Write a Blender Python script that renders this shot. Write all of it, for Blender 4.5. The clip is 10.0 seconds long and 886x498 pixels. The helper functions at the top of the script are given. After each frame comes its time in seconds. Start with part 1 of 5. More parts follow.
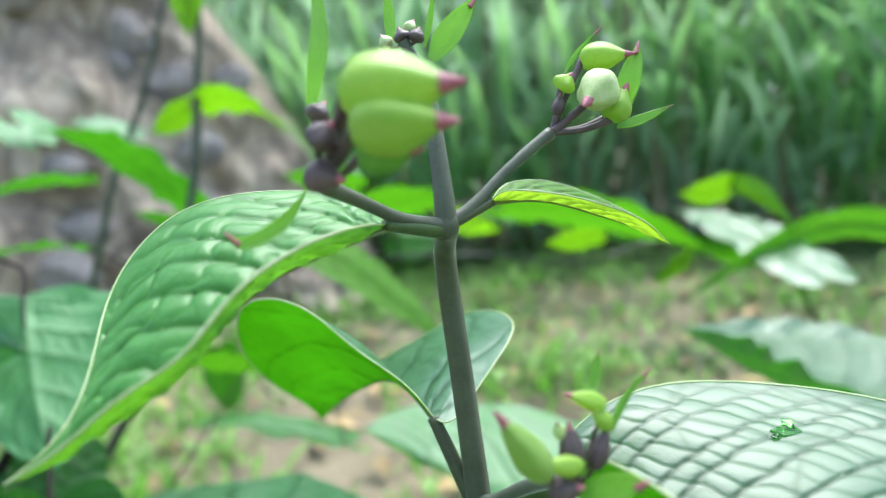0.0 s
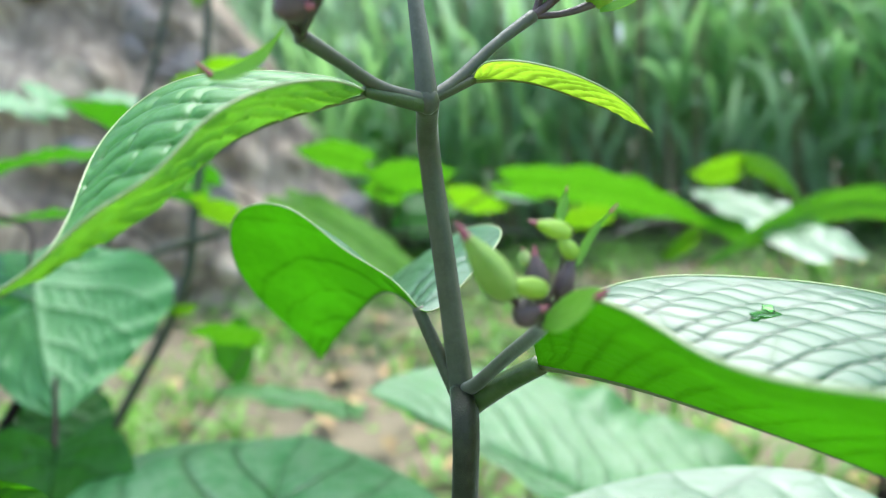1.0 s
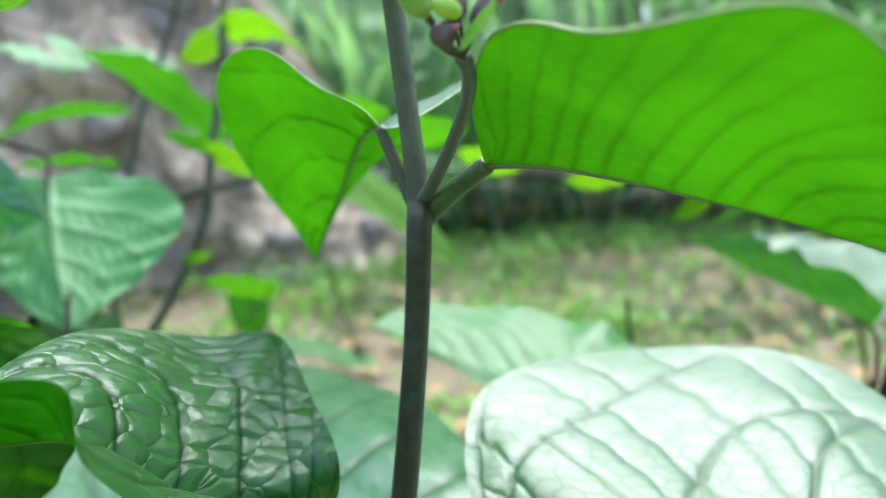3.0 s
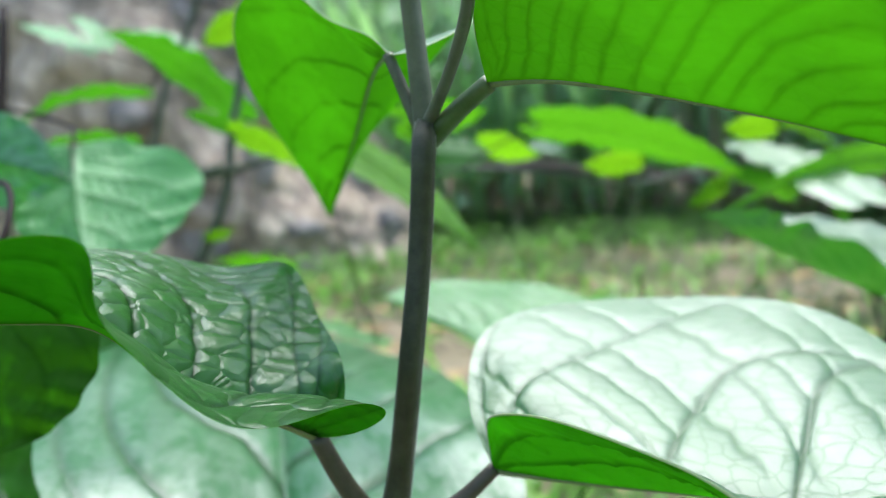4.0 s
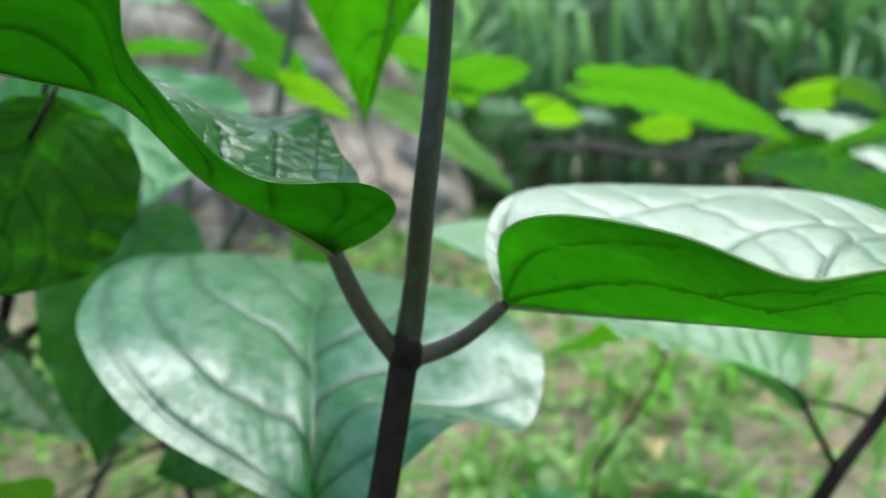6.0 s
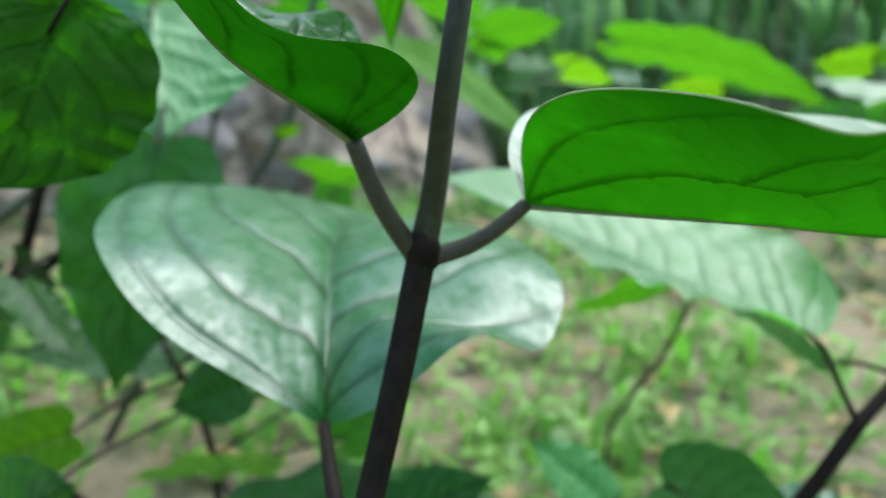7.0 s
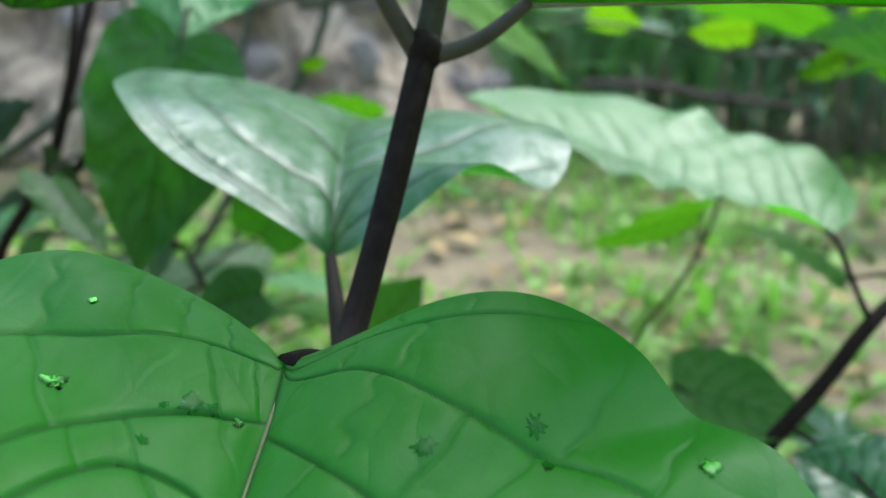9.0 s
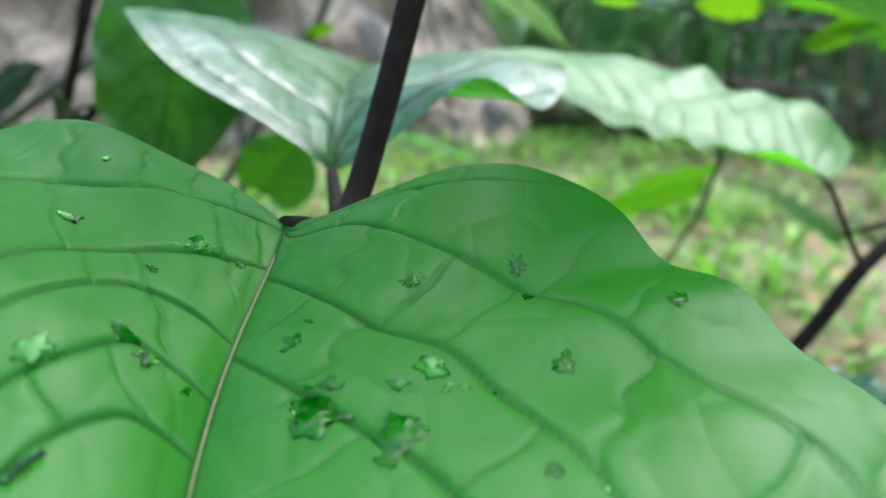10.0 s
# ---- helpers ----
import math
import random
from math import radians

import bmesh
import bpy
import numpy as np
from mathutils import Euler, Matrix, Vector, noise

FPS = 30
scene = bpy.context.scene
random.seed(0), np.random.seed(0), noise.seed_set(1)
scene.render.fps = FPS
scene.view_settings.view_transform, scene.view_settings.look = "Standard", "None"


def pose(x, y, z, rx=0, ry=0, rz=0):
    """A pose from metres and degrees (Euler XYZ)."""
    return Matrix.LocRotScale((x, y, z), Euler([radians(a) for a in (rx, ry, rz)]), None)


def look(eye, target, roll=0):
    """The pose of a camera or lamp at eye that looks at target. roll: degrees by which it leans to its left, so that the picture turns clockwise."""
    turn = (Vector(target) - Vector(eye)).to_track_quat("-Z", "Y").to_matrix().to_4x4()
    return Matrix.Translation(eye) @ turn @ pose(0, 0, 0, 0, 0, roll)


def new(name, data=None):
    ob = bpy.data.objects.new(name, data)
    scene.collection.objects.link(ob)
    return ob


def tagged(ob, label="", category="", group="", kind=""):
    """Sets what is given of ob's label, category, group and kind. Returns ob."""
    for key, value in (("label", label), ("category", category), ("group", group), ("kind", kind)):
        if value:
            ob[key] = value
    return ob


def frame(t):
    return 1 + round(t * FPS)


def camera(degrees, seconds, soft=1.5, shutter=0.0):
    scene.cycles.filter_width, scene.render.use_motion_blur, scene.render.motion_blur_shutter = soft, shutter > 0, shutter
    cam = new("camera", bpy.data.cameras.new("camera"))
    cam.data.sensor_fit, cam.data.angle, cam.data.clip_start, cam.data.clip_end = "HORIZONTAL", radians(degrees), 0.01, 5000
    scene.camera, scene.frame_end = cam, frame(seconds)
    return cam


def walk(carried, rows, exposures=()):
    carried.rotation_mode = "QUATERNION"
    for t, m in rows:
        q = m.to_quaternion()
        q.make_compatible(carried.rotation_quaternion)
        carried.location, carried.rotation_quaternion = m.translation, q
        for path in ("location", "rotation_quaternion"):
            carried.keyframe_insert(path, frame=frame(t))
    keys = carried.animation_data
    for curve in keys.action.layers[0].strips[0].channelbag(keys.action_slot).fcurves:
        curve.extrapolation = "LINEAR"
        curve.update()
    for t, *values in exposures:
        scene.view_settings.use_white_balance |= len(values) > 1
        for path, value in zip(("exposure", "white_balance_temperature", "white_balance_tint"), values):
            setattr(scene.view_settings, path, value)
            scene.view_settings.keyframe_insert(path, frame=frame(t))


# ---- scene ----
cam = camera(62.0, 10.0, 1.1)
PATH = [
    (0, (0.0530, 0.0309, 0.6178), (-0.0100, 2.0103, 0.3381), -3.43),
    (0.5, (0.0550, 0.0232, 0.6084), (-0.0110, 1.9994, 0.3077), -3.03),
    (1, (0.0580, 0.0263, 0.5951), (-0.0380, 2.0017, 0.2976), -3.19),
    (1.5, (0.0650, 0.0186, 0.5856), (-0.0340, 1.9915, 0.2722), -3.70),
    (2, (0.0720, 0.0179, 0.5746), (-0.0560, 1.9893, 0.2633), -3.46),
    (2.5, (0.0700, 0.0143, 0.5659), (-0.0610, 1.9830, 0.2388), -2.77),
    (3, (0.0720, 0.0097, 0.5572), (-0.0853, 1.9756, 0.2269), -2.52),
    (3.5, (0.0740, 0.0050, 0.5485), (-0.1097, 1.9681, 0.2151), -2.28),
    (4, (0.0760, 0.0004, 0.5398), (-0.1340, 1.9607, 0.2032), -2.03),
    (4.5, (0.0780, -0.0052, 0.5311), (-0.1650, 1.9523, 0.2008), -1.89),
    (5, (0.0810, -0.0108, 0.5235), (-0.1900, 1.9446, 0.2023), -1.65),
    (5.5, (0.0850, -0.0127, 0.5106), (-0.2161, 1.9344, 0.1669), -1.51),
    (5.7, (0.0850, -0.0125, 0.5064), (-0.2317, 1.9300, 0.1679), -1.16),
    (6, (0.0850, -0.0121, 0.5002), (-0.2511, 1.9233, 0.1363), -0.64),
    (6.5, (0.0850, -0.0114, 0.4898), (-0.2840, 1.9122, 0.1016), 0.23),
    (6.8, (0.0850, -0.0111, 0.4836), (-0.3094, 1.9055, 0.0901), 0.75),
    (7, (0.0850, -0.0108, 0.4794), (-0.3030, 1.9011, 0.0390), 1.10),
    (7.5, (0.0870, -0.0154, 0.4717), (-0.3259, 1.8841, 0.0011), 1.14),
    (8, (0.0920, -0.0163, 0.4587), (-0.3641, 1.8712, -0.0201), 1.25),
    (8.5, (0.0950, -0.0193, 0.4439), (-0.3661, 1.8645, -0.0447), 1.43),
    (9, (0.0970, -0.0241, 0.4332), (-0.3572, 1.8569, -0.0723), 1.95),
    (9.5, (0.1020, -0.0310, 0.4197), (-0.3559, 1.8462, -0.0965), 2.23),
    (10, (0.1050, -0.0387, 0.4102), (-0.3620, 1.8305, -0.1265), 2.51),
]
walk(cam, [(t, look(eye, target, roll)) for t, eye, target, roll in PATH], [(0, 1.25, 5950, 5), (2.5, 1.28, 5950, 5), (4.5, 1.15, 6000, 6.5), (5.5, 1.06, 6000, 5), (7, 0.98, 5950, 2), (8, 0.98, 5950, 2.5), (9, 0.97, 6050, 5), (10, 1.25, 6100, 9)])

cam.data.dof.use_dof = True
cam.data.dof.focus_distance = 0.147
cam.data.dof.aperture_fstop = 11.0

# ---- world, sun, exposure ----
world = bpy.data.worlds.new("overcast_sky")
scene.world = world
world.use_nodes = True
wn = world.node_tree.nodes
sky = wn.new("ShaderNodeTexSky")
sky.sky_type = "NISHITA"
sky.sun_disc = False
sky.sun_elevation = radians(64)
sky.sun_rotation = radians(20)
sky.dust_density = 4.0
sky.air_density = 1.0
sky.ozone_density = 0.6
cloud = wn.new("ShaderNodeMix")
cloud.data_type = "RGBA"
cloud.inputs[0].default_value = 0.2
cloud.inputs[7].default_value = (5.6, 7.0, 9.2, 1)
world.node_tree.links.new(sky.outputs[0], cloud.inputs[6])
world.node_tree.links.new(cloud.outputs[2], wn["Background"].inputs[0])
wn["Background"].inputs[1].default_value = 0.15
sun = new("sun", bpy.data.lights.new("sun", "SUN"))
sun.data.energy = 2.2
sun.data.angle = radians(50)
sun.data.color = (1.0, 0.99, 0.96)
sun.matrix_world = look((0.65, 1.8, 4.0), (0, 0, 0))


# ---- materials ----
def mat(name):
    m = bpy.data.materials.new(name)
    m.use_nodes = True
    nt = m.node_tree
    return m, nt, nt.nodes["Principled BSDF"]


def add(nt, kind, **inputs):
    n = nt.nodes.new(kind)
    for k, v in inputs.items():
        n.inputs[k.replace("_", " ")].default_value = v
    return n


def ramp(nt, source, stops):
    r = nt.nodes.new("ShaderNodeValToRGB")
    e = r.color_ramp.elements
    while len(e) < len(stops):
        e.new(0.5)
    for el, (p, c) in zip(e, stops):
        el.position, el.color = p, (*c, 1)
    nt.links.new(source, r.inputs[0])
    return r.outputs[0]


def mix(nt, fac, a, b, mode="MIX"):
    m = nt.nodes.new("ShaderNodeMix")
    m.data_type, m.blend_type = "RGBA", mode
    for sock, v in ((m.inputs[0], fac), (m.inputs[6], a), (m.inputs[7], b)):
        if isinstance(v, bpy.types.NodeSocket):
            nt.links.new(v, sock)
        elif isinstance(v, tuple):
            sock.default_value = (*v, 1)
        else:
            sock.default_value = v
    return m.outputs[2]


def leaf_material(name, top, light, glow, vein_top, gloss=0.33, through_light=0.36, cells=170.0, relief=0.32, jitter=0.2, spec=1.0, coat=0.0, mottle=0.0, rib_dim=0.68, patch=0.0, wax=1.5, netting=1.0, pucker=0.0):
    """Waxy leaf: mottled green, veins from the mesh, a net of fine veins, light coming through."""
    m, nt, bsdf = mat(name)
    ln = nt.links.new
    uv = nt.nodes.new("ShaderNodeUVMap")
    vein = nt.nodes.new("ShaderNodeAttribute")
    vein.attribute_name = "vein"
    rib = nt.nodes.new("ShaderNodeAttribute")
    rib.attribute_name = "rib"
    blot = add(nt, "ShaderNodeTexNoise", Scale=38.0, Detail=5.0, Roughness=0.6)
    fine = add(nt, "ShaderNodeTexNoise", Scale=420.0, Detail=3.0, Roughness=0.6)
    warp = add(nt, "ShaderNodeTexNoise", Scale=90.0, Detail=2.0)
    net = add(nt, "ShaderNodeTexVoronoi", Scale=cells, Randomness=0.85)
    net.feature = "DISTANCE_TO_EDGE"
    for n in (blot, fine, warp):
        ln(uv.outputs[0], n.inputs["Vector"])
    shift = nt.nodes.new("ShaderNodeVectorMath")
    shift.operation = "MULTIPLY_ADD"
    shift.inputs[1].default_value = (0.006, 0.006, 0.006)
    ln(warp.outputs["Color"], shift.inputs[0])
    ln(uv.outputs[0], shift.inputs[2])
    ln(shift.outputs[0], net.inputs["Vector"])
    netline = ramp(nt, net.outputs["Distance"], [(0.0, (1, 1, 1)), (0.055, (0.25, 0.25, 0.25)), (0.12, (0, 0, 0))])
    who = nt.nodes.new("ShaderNodeObjectInfo")
    base = mix(nt, ramp(nt, blot.outputs[0], [(0.3, (0, 0, 0)), (0.72, (1, 1, 1))]), top, light)
    base = mix(nt, ramp(nt, fine.outputs[0], [(0.45, (0, 0, 0)), (0.75, (0.5, 0.5, 0.5))]), base, light)
    base = mix(nt, mix(nt, 0.3 * netting, (0, 0, 0), netline), base, vein_top)
    base = mix(nt, mix(nt, 0.4, (0, 0, 0), vein.outputs["Color"]), base, vein_top)
    base = mix(nt, rib.outputs["Fac"], base, vein_top)
    hue = nt.nodes.new("ShaderNodeHueSaturation")
    spread = add(nt, "ShaderNodeMapRange")
    spread.inputs[3].default_value, spread.inputs[4].default_value = 1 - jitter, 1 + jitter
    ln(who.outputs["Random"], spread.inputs[0])
    ln(spread.outputs[0], hue.inputs["Value"])
    ln(base, hue.inputs["Color"])
    ln(hue.outputs[0], bsdf.inputs["Base Color"])
    rough = add(nt, "ShaderNodeMapRange")
    rough.inputs[3].default_value, rough.inputs[4].default_value = gloss - 0.1, gloss + 0.17
    ln(blot.outputs[0], rough.inputs[0])
    ln(rough.outputs[0], bsdf.inputs["Roughness"])
    bsdf.inputs["IOR"].default_value = 1.55
    height = nt.nodes.new("ShaderNodeMath")
    height.operation = "MULTIPLY_ADD"
    height.inputs[1].default_value = -0.8 * netting
    ln(netline, height.inputs[0])
    ln(fine.outputs[0], height.inputs[2])
    areole = add(nt, "ShaderNodeTexVoronoi", Scale=cells * 9.0, Randomness=0.9)
    areole.feature = "DISTANCE_TO_EDGE"
    ln(shift.outputs[0], areole.inputs["Vector"])
    mesh2 = ramp(nt, areole.outputs["Distance"], [(0.0, (0, 0, 0)), (0.14, (0.35, 0.35, 0.35)), (0.4, (0.45, 0.45, 0.45))])
    total = nt.nodes.new("ShaderNodeMath")
    ln(height.outputs[0], total.inputs[0])
    ln(mesh2, total.inputs[1])
    bump = add(nt, "ShaderNodeBump", Strength=relief, Distance=0.0005)
    ln(total.outputs[0], bump.inputs["Height"])
    if pucker:
        swollen = add(nt, "ShaderNodeBump", Strength=pucker, Distance=0.003)
        ln(ramp(nt, net.outputs["Distance"], [(0.0, (0, 0, 0)), (0.12, (0.55, 0.55, 0.55)), (0.4, (1, 1, 1))]), swollen.inputs["Height"])
        ln(swollen.outputs[0], bump.inputs["Normal"])
    shine = add(nt, "ShaderNodeMapRange")
    shine.inputs[3].default_value, shine.inputs[4].default_value = spec, 0.25 * spec
    lines = nt.nodes.new("ShaderNodeMath")
    lines.operation = "MAXIMUM"
    ln(vein.outputs["Fac"], lines.inputs[0])
    ln(mix(nt, 0.45 * netting, (0, 0, 0), netline), lines.inputs[1])
    if mottle:
        spots = add(nt, "ShaderNodeTexNoise", Scale=60.0, Detail=7.0, Roughness=0.7)
        ln(uv.outputs[0], spots.inputs["Vector"])
        worn = nt.nodes.new("ShaderNodeMath")
        worn.operation = "MAXIMUM"
        ln(lines.outputs[0], worn.inputs[0])
        ln(ramp(nt, spots.outputs[0], [(0.45, (0, 0, 0)), (0.58, (mottle, mottle, mottle))]), worn.inputs[1])
        lines = worn
    ln(lines.outputs[0], shine.inputs[0])
    ln(shine.outputs[0], bsdf.inputs["Specular IOR Level"])
    if coat:
        film = add(nt, "ShaderNodeMapRange")
        film.inputs[3].default_value, film.inputs[4].default_value = coat, 0.0
        ln(lines.outputs[0], film.inputs[0])
        ln(film.outputs[0], bsdf.inputs["Coat Weight"])
        bsdf.inputs["Coat Roughness"].default_value = 0.38
        bsdf.inputs["Coat IOR"].default_value = wax
    ln(bump.outputs[0], bsdf.inputs["Normal"])
    tr = nt.nodes.new("ShaderNodeBsdfTranslucent")
    tcol = mix(nt, rib.outputs["Fac"], glow, tuple(rib_dim * c for c in glow))
    tcol = mix(nt, mix(nt, 0.16 * netting, (0, 0, 0), netline), tcol, tuple(0.65 * c for c in glow))
    # Brighter blotches in the glow stand in for patches of stronger backlight.
    if patch:
        lit = add(nt, "ShaderNodeTexNoise", Scale=26.0, Detail=4.0, Roughness=0.6)
        ln(uv.outputs[0], lit.inputs["Vector"])
        tcol = mix(nt, ramp(nt, lit.outputs[0], [(0.5, (0, 0, 0)), (0.64, (1, 1, 1))]), tcol, tuple(patch * c for c in glow))
    ln(tcol, tr.inputs[0])
    mx = nt.nodes.new("ShaderNodeMixShader")
    mx.inputs[0].default_value = through_light
    ln(bsdf.outputs[0], mx.inputs[1])
    ln(tr.outputs[0], mx.inputs[2])
    ln(mx.outputs[0], nt.nodes["Material Output"].inputs[0])
    return m


def plain_material(name, a, b, rough=0.6, scale=60.0, relief=0.3, dist=0.001, detail=6.0, island=0.0, glow=None, glow_part=0.4):
    """Two mottled colours with grain and fine relief."""
    m, nt, bsdf = mat(name)
    ln = nt.links.new
    co = nt.nodes.new("ShaderNodeTexCoord")
    n1 = add(nt, "ShaderNodeTexNoise", Scale=scale, Detail=detail, Roughness=0.65)
    n2 = add(nt, "ShaderNodeTexNoise", Scale=scale * 9, Detail=3.0)
    for n in (n1, n2):
        ln(co.outputs["Object"], n.inputs["Vector"])
    col = mix(nt, ramp(nt, n1.outputs[0], [(0.32, (0, 0, 0)), (0.68, (1, 1, 1))]), a, b)
    col = mix(nt, ramp(nt, n2.outputs[0], [(0.5, (0, 0, 0)), (0.8, (0.5, 0.5, 0.5))]), col, b)
    if island:
        geo = nt.nodes.new("ShaderNodeNewGeometry")
        hue = nt.nodes.new("ShaderNodeHueSaturation")
        r = add(nt, "ShaderNodeMapRange")
        r.inputs[3].default_value, r.inputs[4].default_value = 1 - island, 1 + island
        ln(geo.outputs["Random Per Island"], r.inputs[0])
        ln(r.outputs[0], hue.inputs["Value"])
        ln(col, hue.inputs["Color"])
        col = hue.outputs[0]
    ln(col, bsdf.inputs["Base Color"])
    bsdf.inputs["Roughness"].default_value = rough
    bump = add(nt, "ShaderNodeBump", Strength=relief, Distance=dist)
    ln(n2.outputs[0], bump.inputs["Height"])
    ln(bump.outputs[0], bsdf.inputs["Normal"])
    if glow:
        tr = nt.nodes.new("ShaderNodeBsdfTranslucent")
        tr.inputs[0].default_value = (*glow, 1)
        mx = nt.nodes.new("ShaderNodeMixShader")
        mx.inputs[0].default_value = glow_part
        ln(bsdf.outputs[0], mx.inputs[1])
        ln(tr.outputs[0], mx.inputs[2])
        ln(mx.outputs[0], nt.nodes["Material Output"].inputs[0])
    return m


LEAF = leaf_material("leaf_mature", (0.03, 0.12, 0.03), (0.052, 0.17, 0.05), (0.22, 0.62, 0.05), (0.018, 0.07, 0.018), 0.34, coat=1.0, wax=1.5)
LEAF_BACK = leaf_material("leaf_back", (0.03, 0.11, 0.018), (0.05, 0.15, 0.03), (0.07, 0.3, 0.003), (0.018, 0.07, 0.014), 0.4, 0.5, spec=0.3)
LEAF_TENDER = leaf_material("leaf_tender", (0.08, 0.22, 0.03), (0.12, 0.29, 0.05), (0.5, 0.85, 0.03), (0.02, 0.07, 0.01), 0.36, 0.55, 300.0, spec=0.5, rib_dim=0.3)
LEAF_UP = leaf_material("leaf_upper", (0.03, 0.12, 0.04), (0.052, 0.17, 0.065), (0.25, 0.7, 0.05), (0.012, 0.06, 0.018), 0.38, cells=60.0, relief=0.1, coat=0.35)
LEAF_YOUNG = leaf_material("leaf_young", (0.06, 0.19, 0.012), (0.1, 0.25, 0.02), (0.2, 0.47, 0.004), (0.03, 0.11, 0.012), 0.45, 0.55, 230.0, spec=0.2)
LEAF_MID = leaf_material("leaf_mid", (0.04, 0.15, 0.016), (0.068, 0.2, 0.027), (0.1, 0.34, 0.004), (0.026, 0.1, 0.012), 0.4, 0.52, 230.0, spec=0.35)
LEAF_LOW = leaf_material("leaf_low", (0.024, 0.11, 0.034), (0.045, 0.155, 0.06), (0.05, 0.36, 0.012), (0.008, 0.04, 0.01), 0.32, 0.3, 70.0, 0.14, spec=0.75, coat=1.0, mottle=0.75, wax=1.6, netting=0.5, pucker=0.07)
LEAF_UNDER = leaf_material("leaf_underside", (0.035, 0.15, 0.008), (0.055, 0.19, 0.014), (0.2, 0.52, 0.01), (0.03, 0.11, 0.008), 0.55, 0.74, 170.0, 0.2, spec=0.08, rib_dim=0.5, patch=1.5)
LEAF_UNDER_THIN = leaf_material("leaf_underside_thin", (0.06, 0.19, 0.012), (0.085, 0.24, 0.02), (0.29, 0.52, 0.014), (0.05, 0.15, 0.01), 0.55, 0.78, 170.0, 0.2, spec=0.1, rib_dim=0.5, patch=1.25)
LEAF_UNDER_UP = leaf_material("leaf_underside_upper", (0.06, 0.19, 0.012), (0.085, 0.24, 0.02), (0.29, 0.5, 0.014), (0.055, 0.17, 0.011), 0.55, 0.78, 170.0, 0.2, spec=0.1, rib_dim=0.95, patch=1.25)
LEAF_WAVY = leaf_material("leaf_wavy", (0.045, 0.2, 0.04), (0.08, 0.28, 0.07), (0.14, 0.6, 0.008), (0.022, 0.1, 0.018), 0.36, 0.42, spec=0.75, coat=0.55, wax=1.5, mottle=0.45)
LEAF_FOLD = leaf_material("leaf_folded", (0.03, 0.12, 0.03), (0.052, 0.17, 0.05), (0.04, 0.2, 0.004), (0.018, 0.07, 0.016), 0.36, coat=0.7)
LEAF_PALE = leaf_material("leaf_pale", (0.085, 0.25, 0.075), (0.13, 0.33, 0.115), (0.12, 0.46, 0.05), (0.05, 0.16, 0.045), 0.34, spec=0.7, mottle=0.3)
LEAF_WET = leaf_material("leaf_wet", (0.026, 0.095, 0.02), (0.046, 0.14, 0.036), (0.13, 0.42, 0.03), (0.007, 0.032, 0.007), 0.28, 0.3, 140.0, 0.15, spec=0.7, mottle=0.55, coat=0.3, netting=0.6, pucker=0.34)
LEAF_ARCH = leaf_material("leaf_arching", (0.055, 0.21, 0.03), (0.095, 0.28, 0.055), (0.2, 0.52, 0.012), (0.03, 0.12, 0.018), 0.36, 0.4, 230.0, 0.15, spec=0.75, mottle=0.3)
# Shaded copies of the leaf green; shade under taller leaves is in the colour.
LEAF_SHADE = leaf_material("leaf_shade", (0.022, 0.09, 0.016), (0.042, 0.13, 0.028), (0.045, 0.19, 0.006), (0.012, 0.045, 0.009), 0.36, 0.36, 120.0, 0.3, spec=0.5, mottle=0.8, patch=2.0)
LEAF_DEEP_SHADE = leaf_material("leaf_deep_shade", (0.008, 0.03, 0.006), (0.014, 0.045, 0.01), (0.008, 0.035, 0.002), (0.006, 0.02, 0.005), 0.5, 0.3, 120.0, 0.3, spec=0.2)
# Neighbours' shadow and backlit blotches are both put into this leaf's colours.
LEAF_BACKLIT = leaf_material("leaf_backlit", (0.016, 0.06, 0.006), (0.03, 0.095, 0.01), (0.03, 0.125, 0.001), (0.012, 0.045, 0.006), 0.6, 0.55, 90.0, 0.2, spec=0.06, rib_dim=0.6, patch=3.4)
LEAF_FRONT = leaf_material("leaf_front", (0.026, 0.19, 0.009), (0.042, 0.25, 0.018), (0.05, 0.48, 0.008), (0.01, 0.075, 0.006), 0.4, 0.34, 75.0, 0.08, spec=0.4, mottle=0.4, coat=0.06, netting=0.2, pucker=0.09)
MIDRIB = plain_material("midrib_pale", (0.12, 0.15, 0.05), (0.2, 0.22, 0.09), 0.5, 240.0, 0.3, 0.0004)
STEM = plain_material("stem_skin", (0.024, 0.025, 0.013), (0.05, 0.05, 0.028), 0.42, 260.0, 0.5, 0.0004)
STEM_UP = plain_material("stem_upper", (0.07, 0.078, 0.05), (0.115, 0.122, 0.085), 0.4, 160.0, 0.2, 0.0003)
STEM_DARK = plain_material("stem_dark", (0.012, 0.008, 0.007), (0.026, 0.018, 0.015), 0.55, 220.0, 0.5, 0.0004)
STEM_DARK.node_tree.nodes["Principled BSDF"].inputs["Specular IOR Level"].default_value = 0.07
# Sheen brightens the stem edges in imitation of a backlit rim.
for stem_mat in (STEM, STEM_UP):
    stem_mat.node_tree.nodes["Principled BSDF"].inputs["Sheen Weight"].default_value = 0.4
    stem_mat.node_tree.nodes["Principled BSDF"].inputs["Sheen Roughness"].default_value = 0.25
    stem_mat.node_tree.nodes["Principled BSDF"].inputs["Specular IOR Level"].default_value = 0.3
STEM_THIN = plain_material("stem_thin", (0.035, 0.045, 0.025), (0.075, 0.085, 0.05), 0.6, 60.0, 0.4, 0.0006)
PETIOLE = plain_material("petiole_skin", (0.055, 0.062, 0.03), (0.09, 0.1, 0.055), 0.5, 260.0, 0.4, 0.0004)
